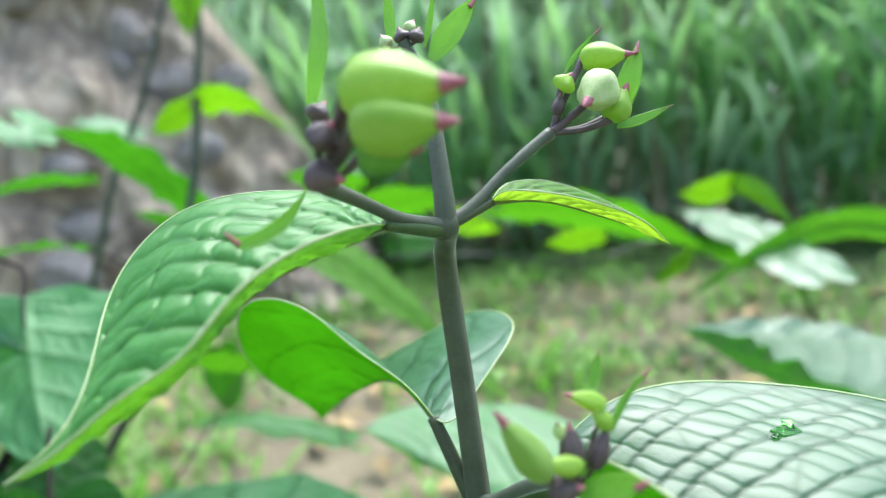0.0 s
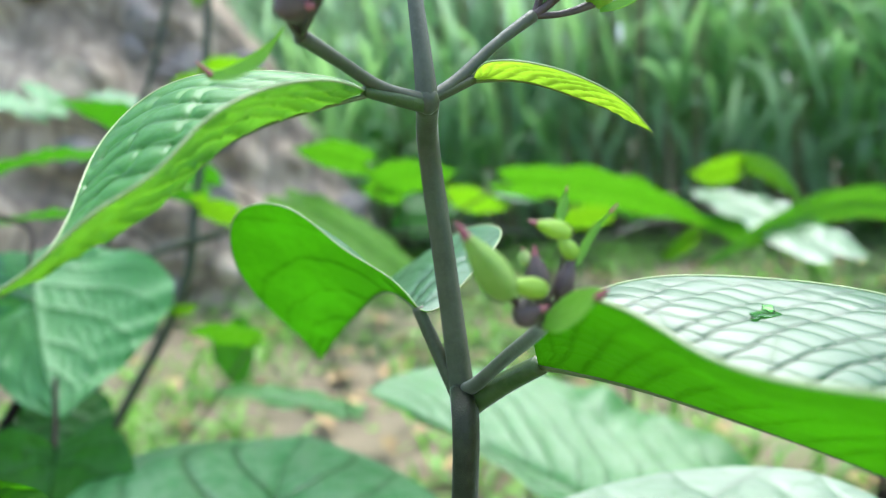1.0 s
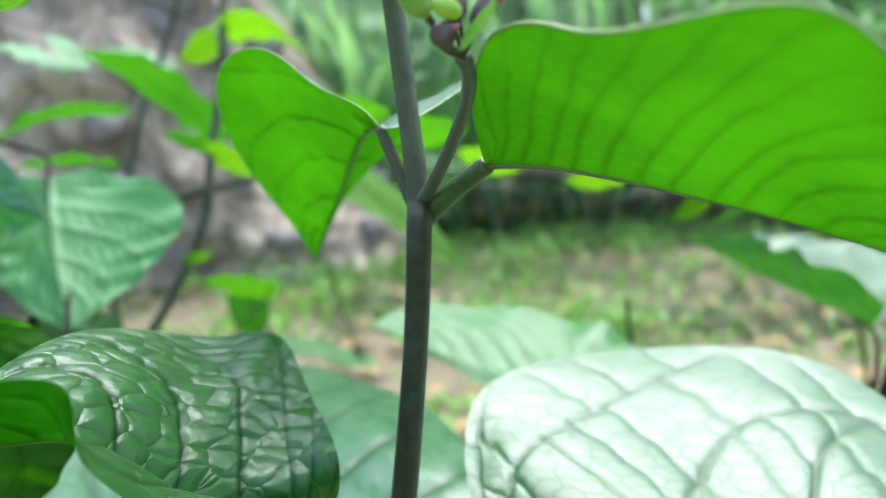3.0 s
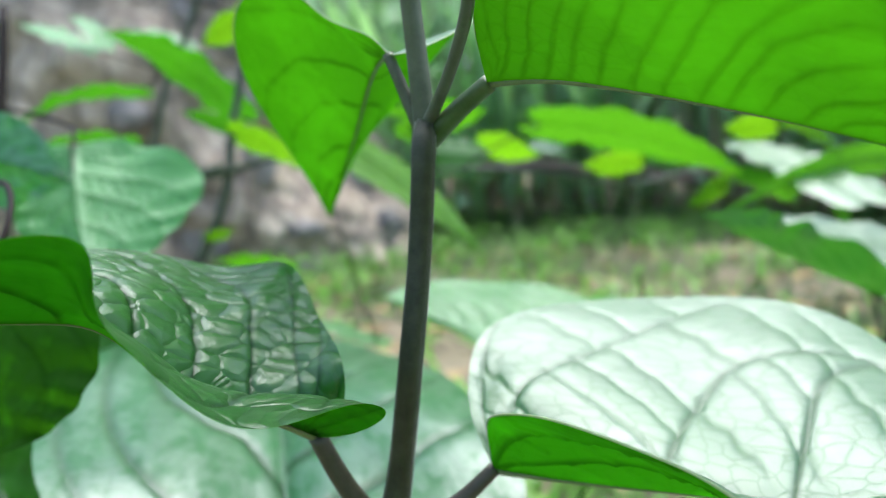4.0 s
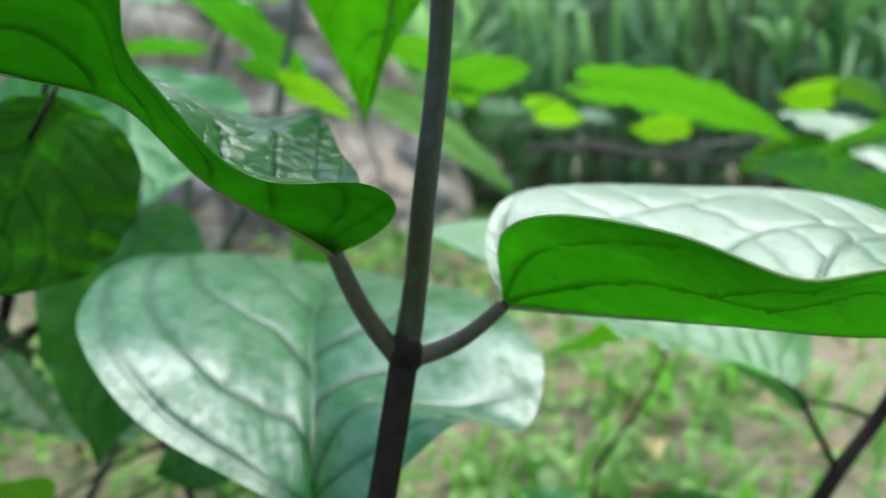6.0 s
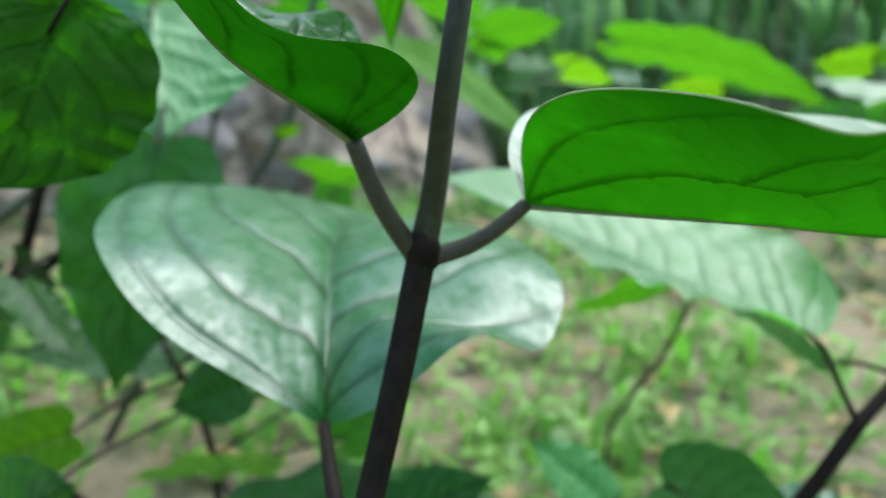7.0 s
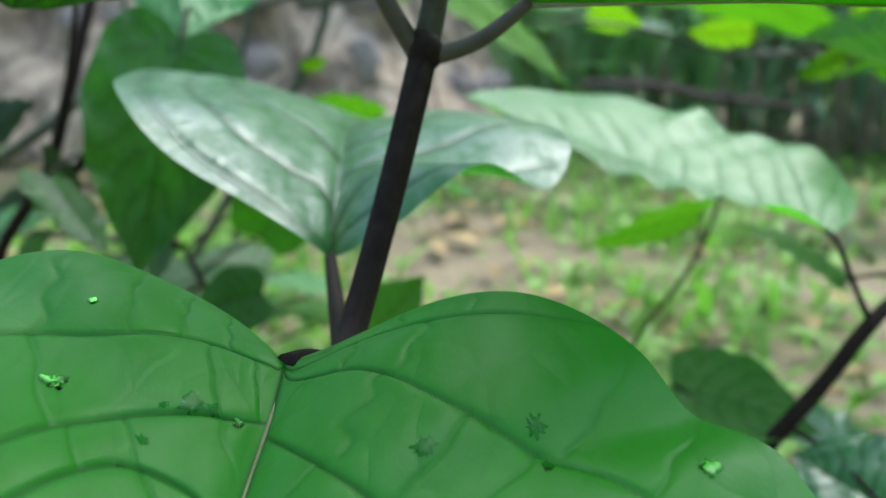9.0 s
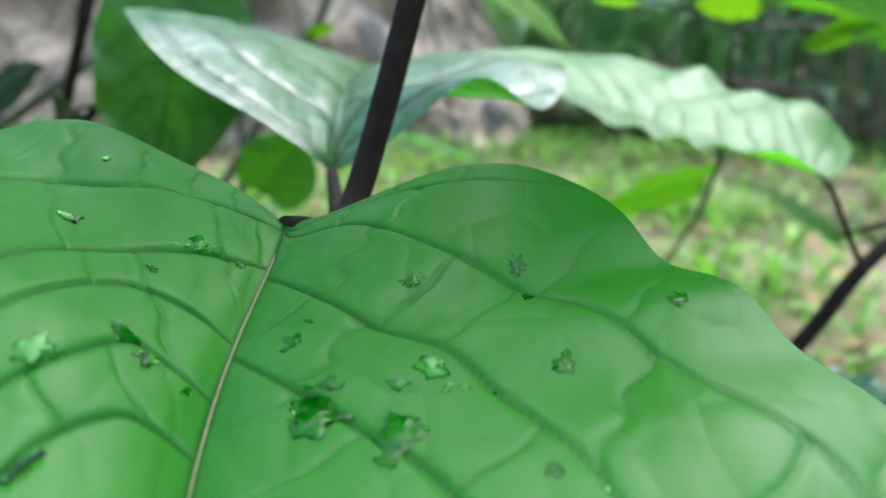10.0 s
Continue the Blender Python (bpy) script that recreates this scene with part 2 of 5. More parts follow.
PETIOLE_GREEN = plain_material("petiole_green", (0.05, 0.085, 0.02), (0.085, 0.125, 0.04), 0.45, 260.0, 0.3, 0.0004)
PETIOLE_DARK = plain_material("petiole_dark", (0.032, 0.027, 0.018), (0.06, 0.05, 0.034), 0.5, 200.0, 0.3, 0.0004)
MARGIN = plain_material("leaf_margin", (0.3, 0.4, 0.14), (0.46, 0.52, 0.26), 0.35, 200.0, 0.2, 0.0003)
CALYX = plain_material("calyx_green", (0.27, 0.47, 0.04), (0.42, 0.6, 0.1), 0.4, 240.0, 0.3, 0.0004, glow=(0.6, 0.8, 0.1), glow_part=0.35)
CALYX_DULL = plain_material("calyx_dull", (0.2, 0.36, 0.05), (0.36, 0.5, 0.13), 0.5, 160.0, 0.3, 0.0004, glow=(0.4, 0.6, 0.1), glow_part=0.25)
CALYX_PALE = plain_material("calyx_pale", (0.34, 0.46, 0.13), (0.5, 0.55, 0.26), 0.5, 240.0, 0.3, 0.0004)
CALYX_TIP = plain_material("calyx_red", (0.3, 0.07, 0.1), (0.42, 0.14, 0.16), 0.5, 240.0, 0.3, 0.0004)
PEDICEL = plain_material("pedicel_purple", (0.06, 0.038, 0.04), (0.13, 0.085, 0.08), 0.5, 260.0, 0.4, 0.0004)
BRACT = plain_material("bract_green", (0.12, 0.27, 0.03), (0.2, 0.36, 0.06), 0.42, 200.0, 0.3, 0.0004, glow=(0.3, 0.7, 0.04), glow_part=0.4)
def bank_material():
    """Crumbling pale earth with darker seams, pockets and runs of wash."""
    m, nt, bsdf = mat("earth_bank")
    ln = nt.links.new
    co = nt.nodes.new("ShaderNodeTexCoord")
    stretch = nt.nodes.new("ShaderNodeMapping")
    stretch.inputs["Scale"].default_value = (1.0, 1.0, 0.45)
    ln(co.outputs["Object"], stretch.inputs[0])
    big = add(nt, "ShaderNodeTexNoise", Scale=6.0, Detail=8.0, Roughness=0.7)
    grit = add(nt, "ShaderNodeTexNoise", Scale=60.0, Detail=6.0, Roughness=0.7)
    seam = add(nt, "ShaderNodeTexVoronoi", Scale=7.0)
    seam.feature = "DISTANCE_TO_EDGE"
    for n in (big, grit, seam):
        ln(stretch.outputs[0], n.inputs["Vector"])
    col = ramp(nt, big.outputs[0], [(0.3, (0.11, 0.085, 0.07)), (0.43, (0.3, 0.23, 0.165)), (0.55, (0.46, 0.365, 0.27)), (0.7, (0.58, 0.48, 0.37))])
    col = mix(nt, ramp(nt, seam.outputs["Distance"], [(0.0, (0.8, 0.8, 0.8)), (0.09, (0, 0, 0))]), col, (0.1, 0.075, 0.065))
    col = mix(nt, ramp(nt, grit.outputs[0], [(0.45, (0, 0, 0)), (0.75, (0.6, 0.6, 0.6))]), col, (0.5, 0.4, 0.31))
    ln(col, bsdf.inputs["Base Color"])
    bsdf.inputs["Roughness"].default_value = 0.95
    bump = add(nt, "ShaderNodeBump", Strength=0.8, Distance=0.03)
    ln(big.outputs[0], bump.inputs["Height"])
    ln(bump.outputs[0], bsdf.inputs["Normal"])
    return m


EARTH = bank_material()
STONE = plain_material("bank_stone", (0.13, 0.115, 0.11), (0.36, 0.31, 0.28), 0.9, 9.0, 0.6, 0.01, 8.0)
SOIL = plain_material("ground_soil", (0.14, 0.116, 0.072), (0.25, 0.2, 0.128), 0.95, 3.0, 0.8, 0.02, 10.0)
GRASS = plain_material("herb_green", (0.11, 0.24, 0.03), (0.22, 0.37, 0.07), 0.45, 12.0, 0.2, 0.001, island=0.35, glow=(0.2, 0.55, 0.05), glow_part=0.4)
# Grass green darkened to carry the thicket's shade on the far ground.
TURF_SHADED = plain_material("turf_shaded_green", (0.04, 0.075, 0.022), (0.08, 0.13, 0.04), 0.7, 12.0, 0.2, 0.001, island=0.4, glow=(0.07, 0.17, 0.03), glow_part=0.3)
REED = plain_material("reed_green", (0.12, 0.26, 0.075), (0.25, 0.42, 0.16), 0.28, 4.0, 0.2, 0.001, island=0.5, glow=(0.45, 0.78, 0.28), glow_part=0.6)
REED_PALE_SKY = plain_material("reed_pale_sky", (0.2, 0.35, 0.19), (0.36, 0.5, 0.33), 0.24, 4.0, 0.2, 0.001, island=0.5, glow=(0.5, 0.74, 0.42), glow_part=0.55)
REED_STALK = plain_material("reed_stalk", (0.12, 0.1, 0.05), (0.24, 0.21, 0.12), 0.6, 6.0, 0.3, 0.002, island=0.4)
DEADWOOD = plain_material("dead_wood", (0.05, 0.035, 0.028), (0.12, 0.09, 0.07), 0.9, 30.0, 0.7, 0.004)
LITTER = plain_material("dry_leaf", (0.2, 0.12, 0.05), (0.4, 0.3, 0.14), 0.8, 20.0, 0.3, 0.002, island=0.4)


# ---- mesh helpers ----
def thing(name, at=(0, 0, 0), **tags):
    ob = new(name)
    ob.empty_display_size = 0.02
    ob.location = at
    return tagged(ob, **tags)


def part(name, mesh, material, parent=None, label=""):
    """Links a mesh (or a bmesh) as one object, under a thing or a part."""
    if isinstance(mesh, bmesh.types.BMesh):
        me = bpy.data.meshes.new(name)
        mesh.to_mesh(me)
        mesh.free()
        mesh = me
    if not mesh.materials:
        mesh.materials.append(material)
    ob = new(name, mesh)
    if parent:
        ob.parent = parent
        at = Vector()
        p = parent
        while p:
            at += p.location
            p = p.parent
        ob.location = -at
    return tagged(ob, label=label)


def mesh_of(name, verts, faces, smooth=True):
    me = bpy.data.meshes.new(name)
    me.from_pydata([tuple(map(float, v)) for v in verts], [], faces)
    if smooth:
        me.polygons.foreach_set("use_smooth", [True] * len(me.polygons))
    me.update()
    return me


def spline(points, n):
    """n places along a natural cubic through the points, spaced by chord length."""
    p = np.array(points, float)
    if len(p) == 2:
        return p[0] + np.linspace(0, 1, n)[:, None] * (p[1] - p[0])
    s = np.concatenate([[0], np.cumsum(np.linalg.norm(np.diff(p, axis=0), axis=1) ** 0.75)])
    h = np.diff(s)
    k = len(p)
    a = np.eye(k)
    b = np.zeros((k, p.shape[1]))
    for i in range(1, k - 1):
        a[i, i - 1], a[i, i], a[i, i + 1] = h[i - 1], 2 * (h[i - 1] + h[i]), h[i]
        b[i] = 6 * ((p[i + 1] - p[i]) / h[i] - (p[i] - p[i - 1]) / h[i - 1])
    m = np.linalg.solve(a, b)
    q = np.linspace(0, s[-1], n)
    i = np.clip(np.searchsorted(s, q, side="right") - 1, 0, k - 2)
    u, w, hh = (q - s[i])[:, None], (s[i + 1] - q)[:, None], h[i][:, None]
    return (m[i] * w**3 + m[i + 1] * u**3) / (6 * hh) + (p[i] / hh - m[i] * hh / 6) * w + (p[i + 1] / hh - m[i + 1] * hh / 6) * u


def unit(v):
    return v / np.maximum(np.linalg.norm(v, axis=-1, keepdims=True), 1e-9)


def tube(name, points, radii, sides=12, n=0, square=0.0, cap=True, rough=0.0):
    """A round or four-angled shoot along a smooth line, thick as the radii say."""
    n = n or 6 * len(points)
    c = spline(points, n)
    rad = np.interp(np.linspace(0, 1, n), np.linspace(0, 1, len(radii)), radii)
    t = unit(np.gradient(c, axis=0))
    ref = np.array([0.35, -0.9, 0.2]) if abs(t[0][2]) > 0.5 else np.array([0.1, 0.2, 1.0])
    x = unit(np.cross(t, ref))
    y = np.cross(t, x)
    ang = np.linspace(0, 2 * math.pi, sides, endpoint=False)
    prof = 1 + square * (np.abs(np.cos(2 * ang)) - 0.6)
    verts = []
    for i in range(n):
        for a, pr in zip(ang, prof):
            r = rad[i] * pr
            if rough:
                r *= 1 + rough * noise.noise(Vector(c[i] / rad[i] * 0.5) + Vector((math.cos(a), math.sin(a), 0)))
            verts.append(c[i] + r * (math.cos(a) * x[i] + math.sin(a) * y[i]))
    faces = [(i * sides + j, i * sides + (j + 1) % sides, (i + 1) * sides + (j + 1) % sides, (i + 1) * sides + j) for i in range(n - 1) for j in range(sides)]
    if cap:
        faces += [tuple(reversed(range(sides))), tuple((n - 1) * sides + j for j in range(sides))]
    return mesh_of(name, verts, faces)


def leaf_mesh(name, mid, left, right, nu=90, nv=30, bow=(0.12, 0.12), veins=7, depth=0.0009, sweep=0.36, seed=1, quilt=1.0, wave=0.0, basal=(0.3, 0.68), cell=0.0065, power=1.15, crease=0.0026, lip=(0.0, 0.0), wobble=1.0, first=0.03, broad=0.0008, nerves=None, rungs=(1.0, 0.0), swell=1.0):
    """A leaf between its midrib and its two margins. The blade swells between the sunken side veins."""
    rng = np.random.RandomState(seed)
    c, lo, ro = spline(mid, nu), spline(left, nu), spline(right, nu)
    t = unit(np.gradient(c, axis=0))
    s = np.linspace(0, 1, nu)[:, None]
    v = np.linspace(0, 1, nv)[None, :]
    length = np.linalg.norm(np.diff(c, axis=0), axis=1).sum()
    width = np.linalg.norm(lo - ro, axis=1).max()
    both = unit(np.cross(ro - lo, t))[:, None, :]
    verts, vein, rib, uvs = [], [], [], []
    for side, e in ((0, lo), (1, ro)):
        out = e - c
        n = unit(np.cross(out, t) if side else np.cross(-out, t))[:, None, :]
        span = np.linalg.norm(out, axis=1)[:, None]
        starts = first + (0.87 - first) * (np.arange(veins) / veins) ** 0.95 + rng.uniform(-0.014, 0.014, veins)
        lines = [(0.0, *q) if isinstance(q, tuple) else (0.0, sweep * q, power) for q in basal] + [(q, sweep, power) for q in starts]
        ph = rng.uniform(0, 6.28, 6)
        bend = wobble * 0.005 * np.sin(19 * s + 11 * v + ph[4]) + wobble * 0.003 * np.sin(31 * v - 9 * s + ph[5])
        if nerves:
            fine = np.linspace(0, 1, nv)
            soft = np.hanning(max(5, nv // 6 | 1))
            runs = [np.interp(fine, [q[0] for q in nerve], [q[1] for q in nerve]) for nerve in nerves[side]]
            pad = len(soft) // 2
            runs = [np.convolve(np.concatenate([2 * q[0] - q[pad:0:-1], q, 2 * q[-1] - q[-2:-pad - 2:-1]]), soft / soft.sum(), "valid") for q in runs]
            d = np.stack([s + 0.4 * bend - q[None, :] for q in runs])
            steep = np.stack([0 * s + (np.gradient(q) * (nv - 1))[None, :] * length / np.maximum(span, 0.004) for q in runs])
            d = d + np.stack([np.where(v < nerve[0][0] - 0.01, 9.0, 0.0) + 0 * s for nerve in nerves[side]])
            lines = runs
        else:
            d = np.stack([s + bend - (st + sw * v**pw * (1 + 0.03 * wobble * np.sin(9 * v + 4 * k)) + 0.0015 * np.sin(40 * v + k)) for k, (st, sw, pw) in enumerate(lines)])
            steep = np.stack([sw * pw * np.maximum(v, 0.02) ** (pw - 1) * length / np.maximum(span, 0.004) for st, sw, pw in lines])
        best = (np.abs(d) * length / np.sqrt(1 + steep**2)).min(axis=0)
        band = (d > 0).sum(axis=0)
        phase = rng.uniform(0, 1, len(lines) + 1)[band]
        size = cell * (0.75 + 0.5 * rng.uniform(0, 1, len(lines) + 1)[band])
        q = (rungs[0] * v * span + rungs[1] * s * length) / size + phase + 0.3 * np.sin(s * 17 + band * 2.1 + 4 * v) + 0.12 * wobble * np.sin(s * 47 + 9 * v) + 0.1 * wobble * np.sin(s * 71 - 23 * v + band)
        near = np.abs(q - np.round(q)) * size
        inner = np.minimum(1, v * 6)

        def groove(x):
            return 0.7 * np.exp(-x / crease) + 0.3 * np.exp(-((x / (0.45 * crease)) ** 2))

        drop = -depth * (0.9 * np.exp(-((v * span / 0.004) ** 2)) + groove(best) * (1 - 0.4 * v) * np.minimum(1, v * 7) + 0.65 * quilt * groove(near) * inner) * np.minimum(1, (1 - v) * 8)
        drop = drop + 0.008 * swell * width * np.sin(s * 13 + ph[0] + 3 * v) * np.sin(v * 5 + ph[1]) * inner * np.minimum(1, (1 - v) * 4)
        drop = drop + wave * (np.sin(s * 19 + ph[2] + 3 * np.sin(s * 7 + ph[3])) + 0.7 * np.sin(s * 47 + ph[1] + 2 * np.sin(s * 11 + ph[0]))) * v**3 * np.minimum(1, 4 * s * (1 - s))
        drop = drop - lip[side] * np.maximum(0, (v - 0.93) / 0.07) ** 1.6
        drop = drop * np.minimum(1, np.minimum(7 * s, 8 * (1 - s)))
        m = np.minimum(1, v * 4)[..., None]
        at = c[:, None, :] + out[:, None, :] * v[..., None] + n * (bow[side] * span * v * (1 - v) * 1.6)[..., None] + (n * m + both * (1 - m)) * drop[..., None]
        mark = np.maximum(np.exp(-((v * span / 0.0009) ** 2)), np.exp(-((best / broad) ** 2)) * (1 - 0.6 * v))
        rib.append(mark.ravel())
        mark = np.maximum(mark, min(0.6, 0.55 * quilt) * np.exp(-((near / 0.0006) ** 2)) * inner)
        verts.append(at.reshape(-1, 3))
        vein.append(mark.ravel())
        uvs.append(np.stack([s * length + 0 * v, (v if side else -v) * np.maximum(span, 0.2 * width) + 0.37 * seed], -1).reshape(-1, 2))
    faces = []
    for side in (0, 1):
        o = side * nu * nv
        for i in range(nu - 1):
            for j in range(nv - 1):
                q = (o + i * nv + j, o + i * nv + j + 1, o + (i + 1) * nv + j + 1, o + (i + 1) * nv + j)
                faces.append(q[::-1] if side == 0 else q)
    me = mesh_of(name, np.concatenate(verts), faces)
    at = me.attributes.new("vein", "FLOAT", "POINT")
    at.data.foreach_set("value", np.concatenate(vein))
    at = me.attributes.new("rib", "FLOAT", "POINT")
    at.data.foreach_set("value", np.concatenate(rib))
    layer = me.uv_layers.new(name="UVMap")
    loops = np.zeros(len(me.loops), int)
    me.loops.foreach_get("vertex_index", loops)
    layer.data.foreach_set("uv", np.concatenate(uvs)[loops].ravel())
    bm = bmesh.new()
    bm.from_mesh(me)
    bmesh.ops.remove_doubles(bm, verts=bm.verts, dist=1e-6)
    bm.to_mesh(me)
    bm.free()
    me.polygons.foreach_set("use_smooth", [True] * len(me.polygons))
    return me


def ovate(base, tip, side, sag=0.0, fold=0.15, lobe=0.12, fat=0.4):
    """Midrib and margins of an egg-shaped leaf: side is a point on its right margin where it is widest."""
    b, t, s = (np.array(p, float) for p in (base, tip, side))
    along = t - b
    size = np.linalg.norm(along)
    d = along / size
    out = s - b
    out = out - d * (out @ d)
    w = np.linalg.norm(out)
    out /= w
    up = np.cross(out, d)
    f = np.array([0, 0.25, 0.5, 0.75, 1])
    mid = [b + along * x + np.array((0, 0, sag * size)) * 4 * x * (1 - x) for x in f]
    rows = [(-lobe * 0.8, 0.42), (-lobe * 0.45, 0.72), (fat * 0.45, 0.97), (fat, 1.0), (0.66, 0.72), (0.85, 0.3), (0.94, 0.09)]
    left, right = [mid[0]], [mid[0]]
    for x, y in rows:
        cpt = b + along * x + np.array((0, 0, sag * size)) * 4 * max(x, 0) * (1 - x)
        right.append(cpt + out * w * y + up * w * y * fold)
        left.append(cpt - out * w * y + up * w * y * fold)
    return mid, left + [mid[-1]], right + [mid[-1]]


def bud_mesh(name, base, tip, radius, seed=0, ribs=5, depth=0.16):
    """A closed calyx: five ribs, belly below the middle, drawn to a point."""
    b, t = np.array(base, float), np.array(tip, float)
    d = t - b
    size = np.linalg.norm(d)
    d /= size
    x = unit(np.cross(d, (0.3, 0.5, 0.8)))
    y = np.cross(d, x)
    n, sides = 18, 25
    verts = []
    for i in range(n):
        s = i / (n - 1)
        r = radius * (math.sin(math.pi * s**0.7) ** (0.75 if s < 0.37 else 1.15) if 0 < s < 1 else 0) + radius * 0.18 * (1 - s)
        for j in range(sides):
            a = 2 * math.pi * j / sides
            k = 1 + depth * (abs(math.cos(ribs * a / 2)) - 0.5) * (0.4 + s) + 0.04 * math.sin(3 * a + seed)
            verts.append(b + d * size * s + r * k * (math.cos(a + 0.3 * s) * x + math.sin(a + 0.3 * s) * y))
    faces = [(i * sides + j, i * sides + (j + 1) % sides, (i + 1) * sides + (j + 1) % sides, (i + 1) * sides + j) for i in range(n - 1) for j in range(sides)]
    faces.append(tuple(reversed(range(sides))))
    me = mesh_of(name, verts, faces)
    return me


def nearest(lines, p):
    best = min(((np.linalg.norm(q - p), tuple(q)) for line in lines for q in spline(line, 40)), key=lambda v: v[0])
    return np.array(best[1])


def shoot(parent, name, points, radii, material, square=0.0, sides=12, rough=0.0, label=""):
    return part(name, tube(name, points, radii, sides, 0, square, True, rough), material, parent, label)


def petiole(parent, a, b, r0, r1, material=None, bend=(0, 0, 0)):
    a, b = np.array(a, float), np.array(b, float)
    m = (a + b) / 2 + np.array(bend)
    return shoot(parent, "petiole", [a, m, b], [r0, (r0 + r1) / 2, r1], material or PETIOLE, 0.05)


def side_leaf(parent, stems, base, tip, side, material, sag=0.0, fold=0.15, wave=0.0028, lobe=0.1, seed=1, label="", nu=72, nv=24, thick=0.0016, bow=(0.1, 0.1), stalk=None):
    """A leaf of a neighbouring shrub, with its petiole to the nearest shoot."""
    mid, left, right = ovate(base, tip, side, sag, fold, lobe)
    size = np.linalg.norm(np.array(tip) - np.array(base))
    wave, quilt_depth = min(wave, 0.02 * size), min(0.0016, 0.009 * size)
    ob = part("leaf", leaf_mesh("leaf", mid, left, right, nu, nv, bow, 6, quilt_depth, 0.36, seed, 0.35, wave), material, parent, label)
    foot = np.array(stalk, float) if stalk else nearest(stems, mid[0] - 0.35 * (np.array(tip) - np.array(base)))
    run = [foot, (foot + mid[0]) / 2 + np.array((0, 0, 0.004)), mid[0] + 0.03 * (np.array(mid[1]) - np.array(mid[0]))]
    part("petiole", tube("petiole", run, [thick, thick * 0.9, thick * 0.8], 8), STEM_DARK, ob)
    return ob


def underside(leaf, material, thick=0.0003):
    """The matt lower skin of a leaf, a hair below the upper one."""
    bm = bmesh.new()
    bm.from_mesh(leaf.data)
    bm.normal_update()
    moved = [(v, v.co - v.normal * (thick if not v.is_boundary else 0.00004)) for v in bm.verts]
    for v, co in moved:
        v.co = co
    me = bpy.data.meshes.new("underside")
    bm.to_mesh(me)
    bm.free()
    me.materials.clear()
    return part("underside", me, material, leaf, "matt paler underside")


# ---- ground, bank, thicket ----
def ground_sheet():
    xs = np.concatenate([-np.geomspace(400, 6, 10), np.linspace(-5, 5, 91), np.geomspace(6, 400, 10)])
    ys = np.concatenate([-np.geomspace(400, 5, 10), np.linspace(-4, 8, 109), np.geomspace(9, 400, 10)])
    verts = []
    for y in ys:
        for x in xs:
            k = 1.0 if abs(x) < 6 and abs(y) < 9 else 0.0
            z = k * (0.05 * noise.noise(Vector((x * 0.9, y * 0.9, 0))) + 0.025 * noise.noise(Vector((x * 3.5, y * 3.5, 3))) + 0.012 * noise.noise(Vector((x * 11, y * 11, 7))))
            verts.append((x, y, z))
    w = len(xs)
    faces = [(j * w + i, j * w + i + 1, (j + 1) * w + i + 1, (j + 1) * w + i) for j in range(len(ys) - 1) for i in range(w - 1)]
    ob = part("ground", mesh_of("ground", verts, faces), SOIL)
    return tagged(ob, "bare brown trodden soil with scattered weeds", "ground", kind="structure")


ground = ground_sheet()


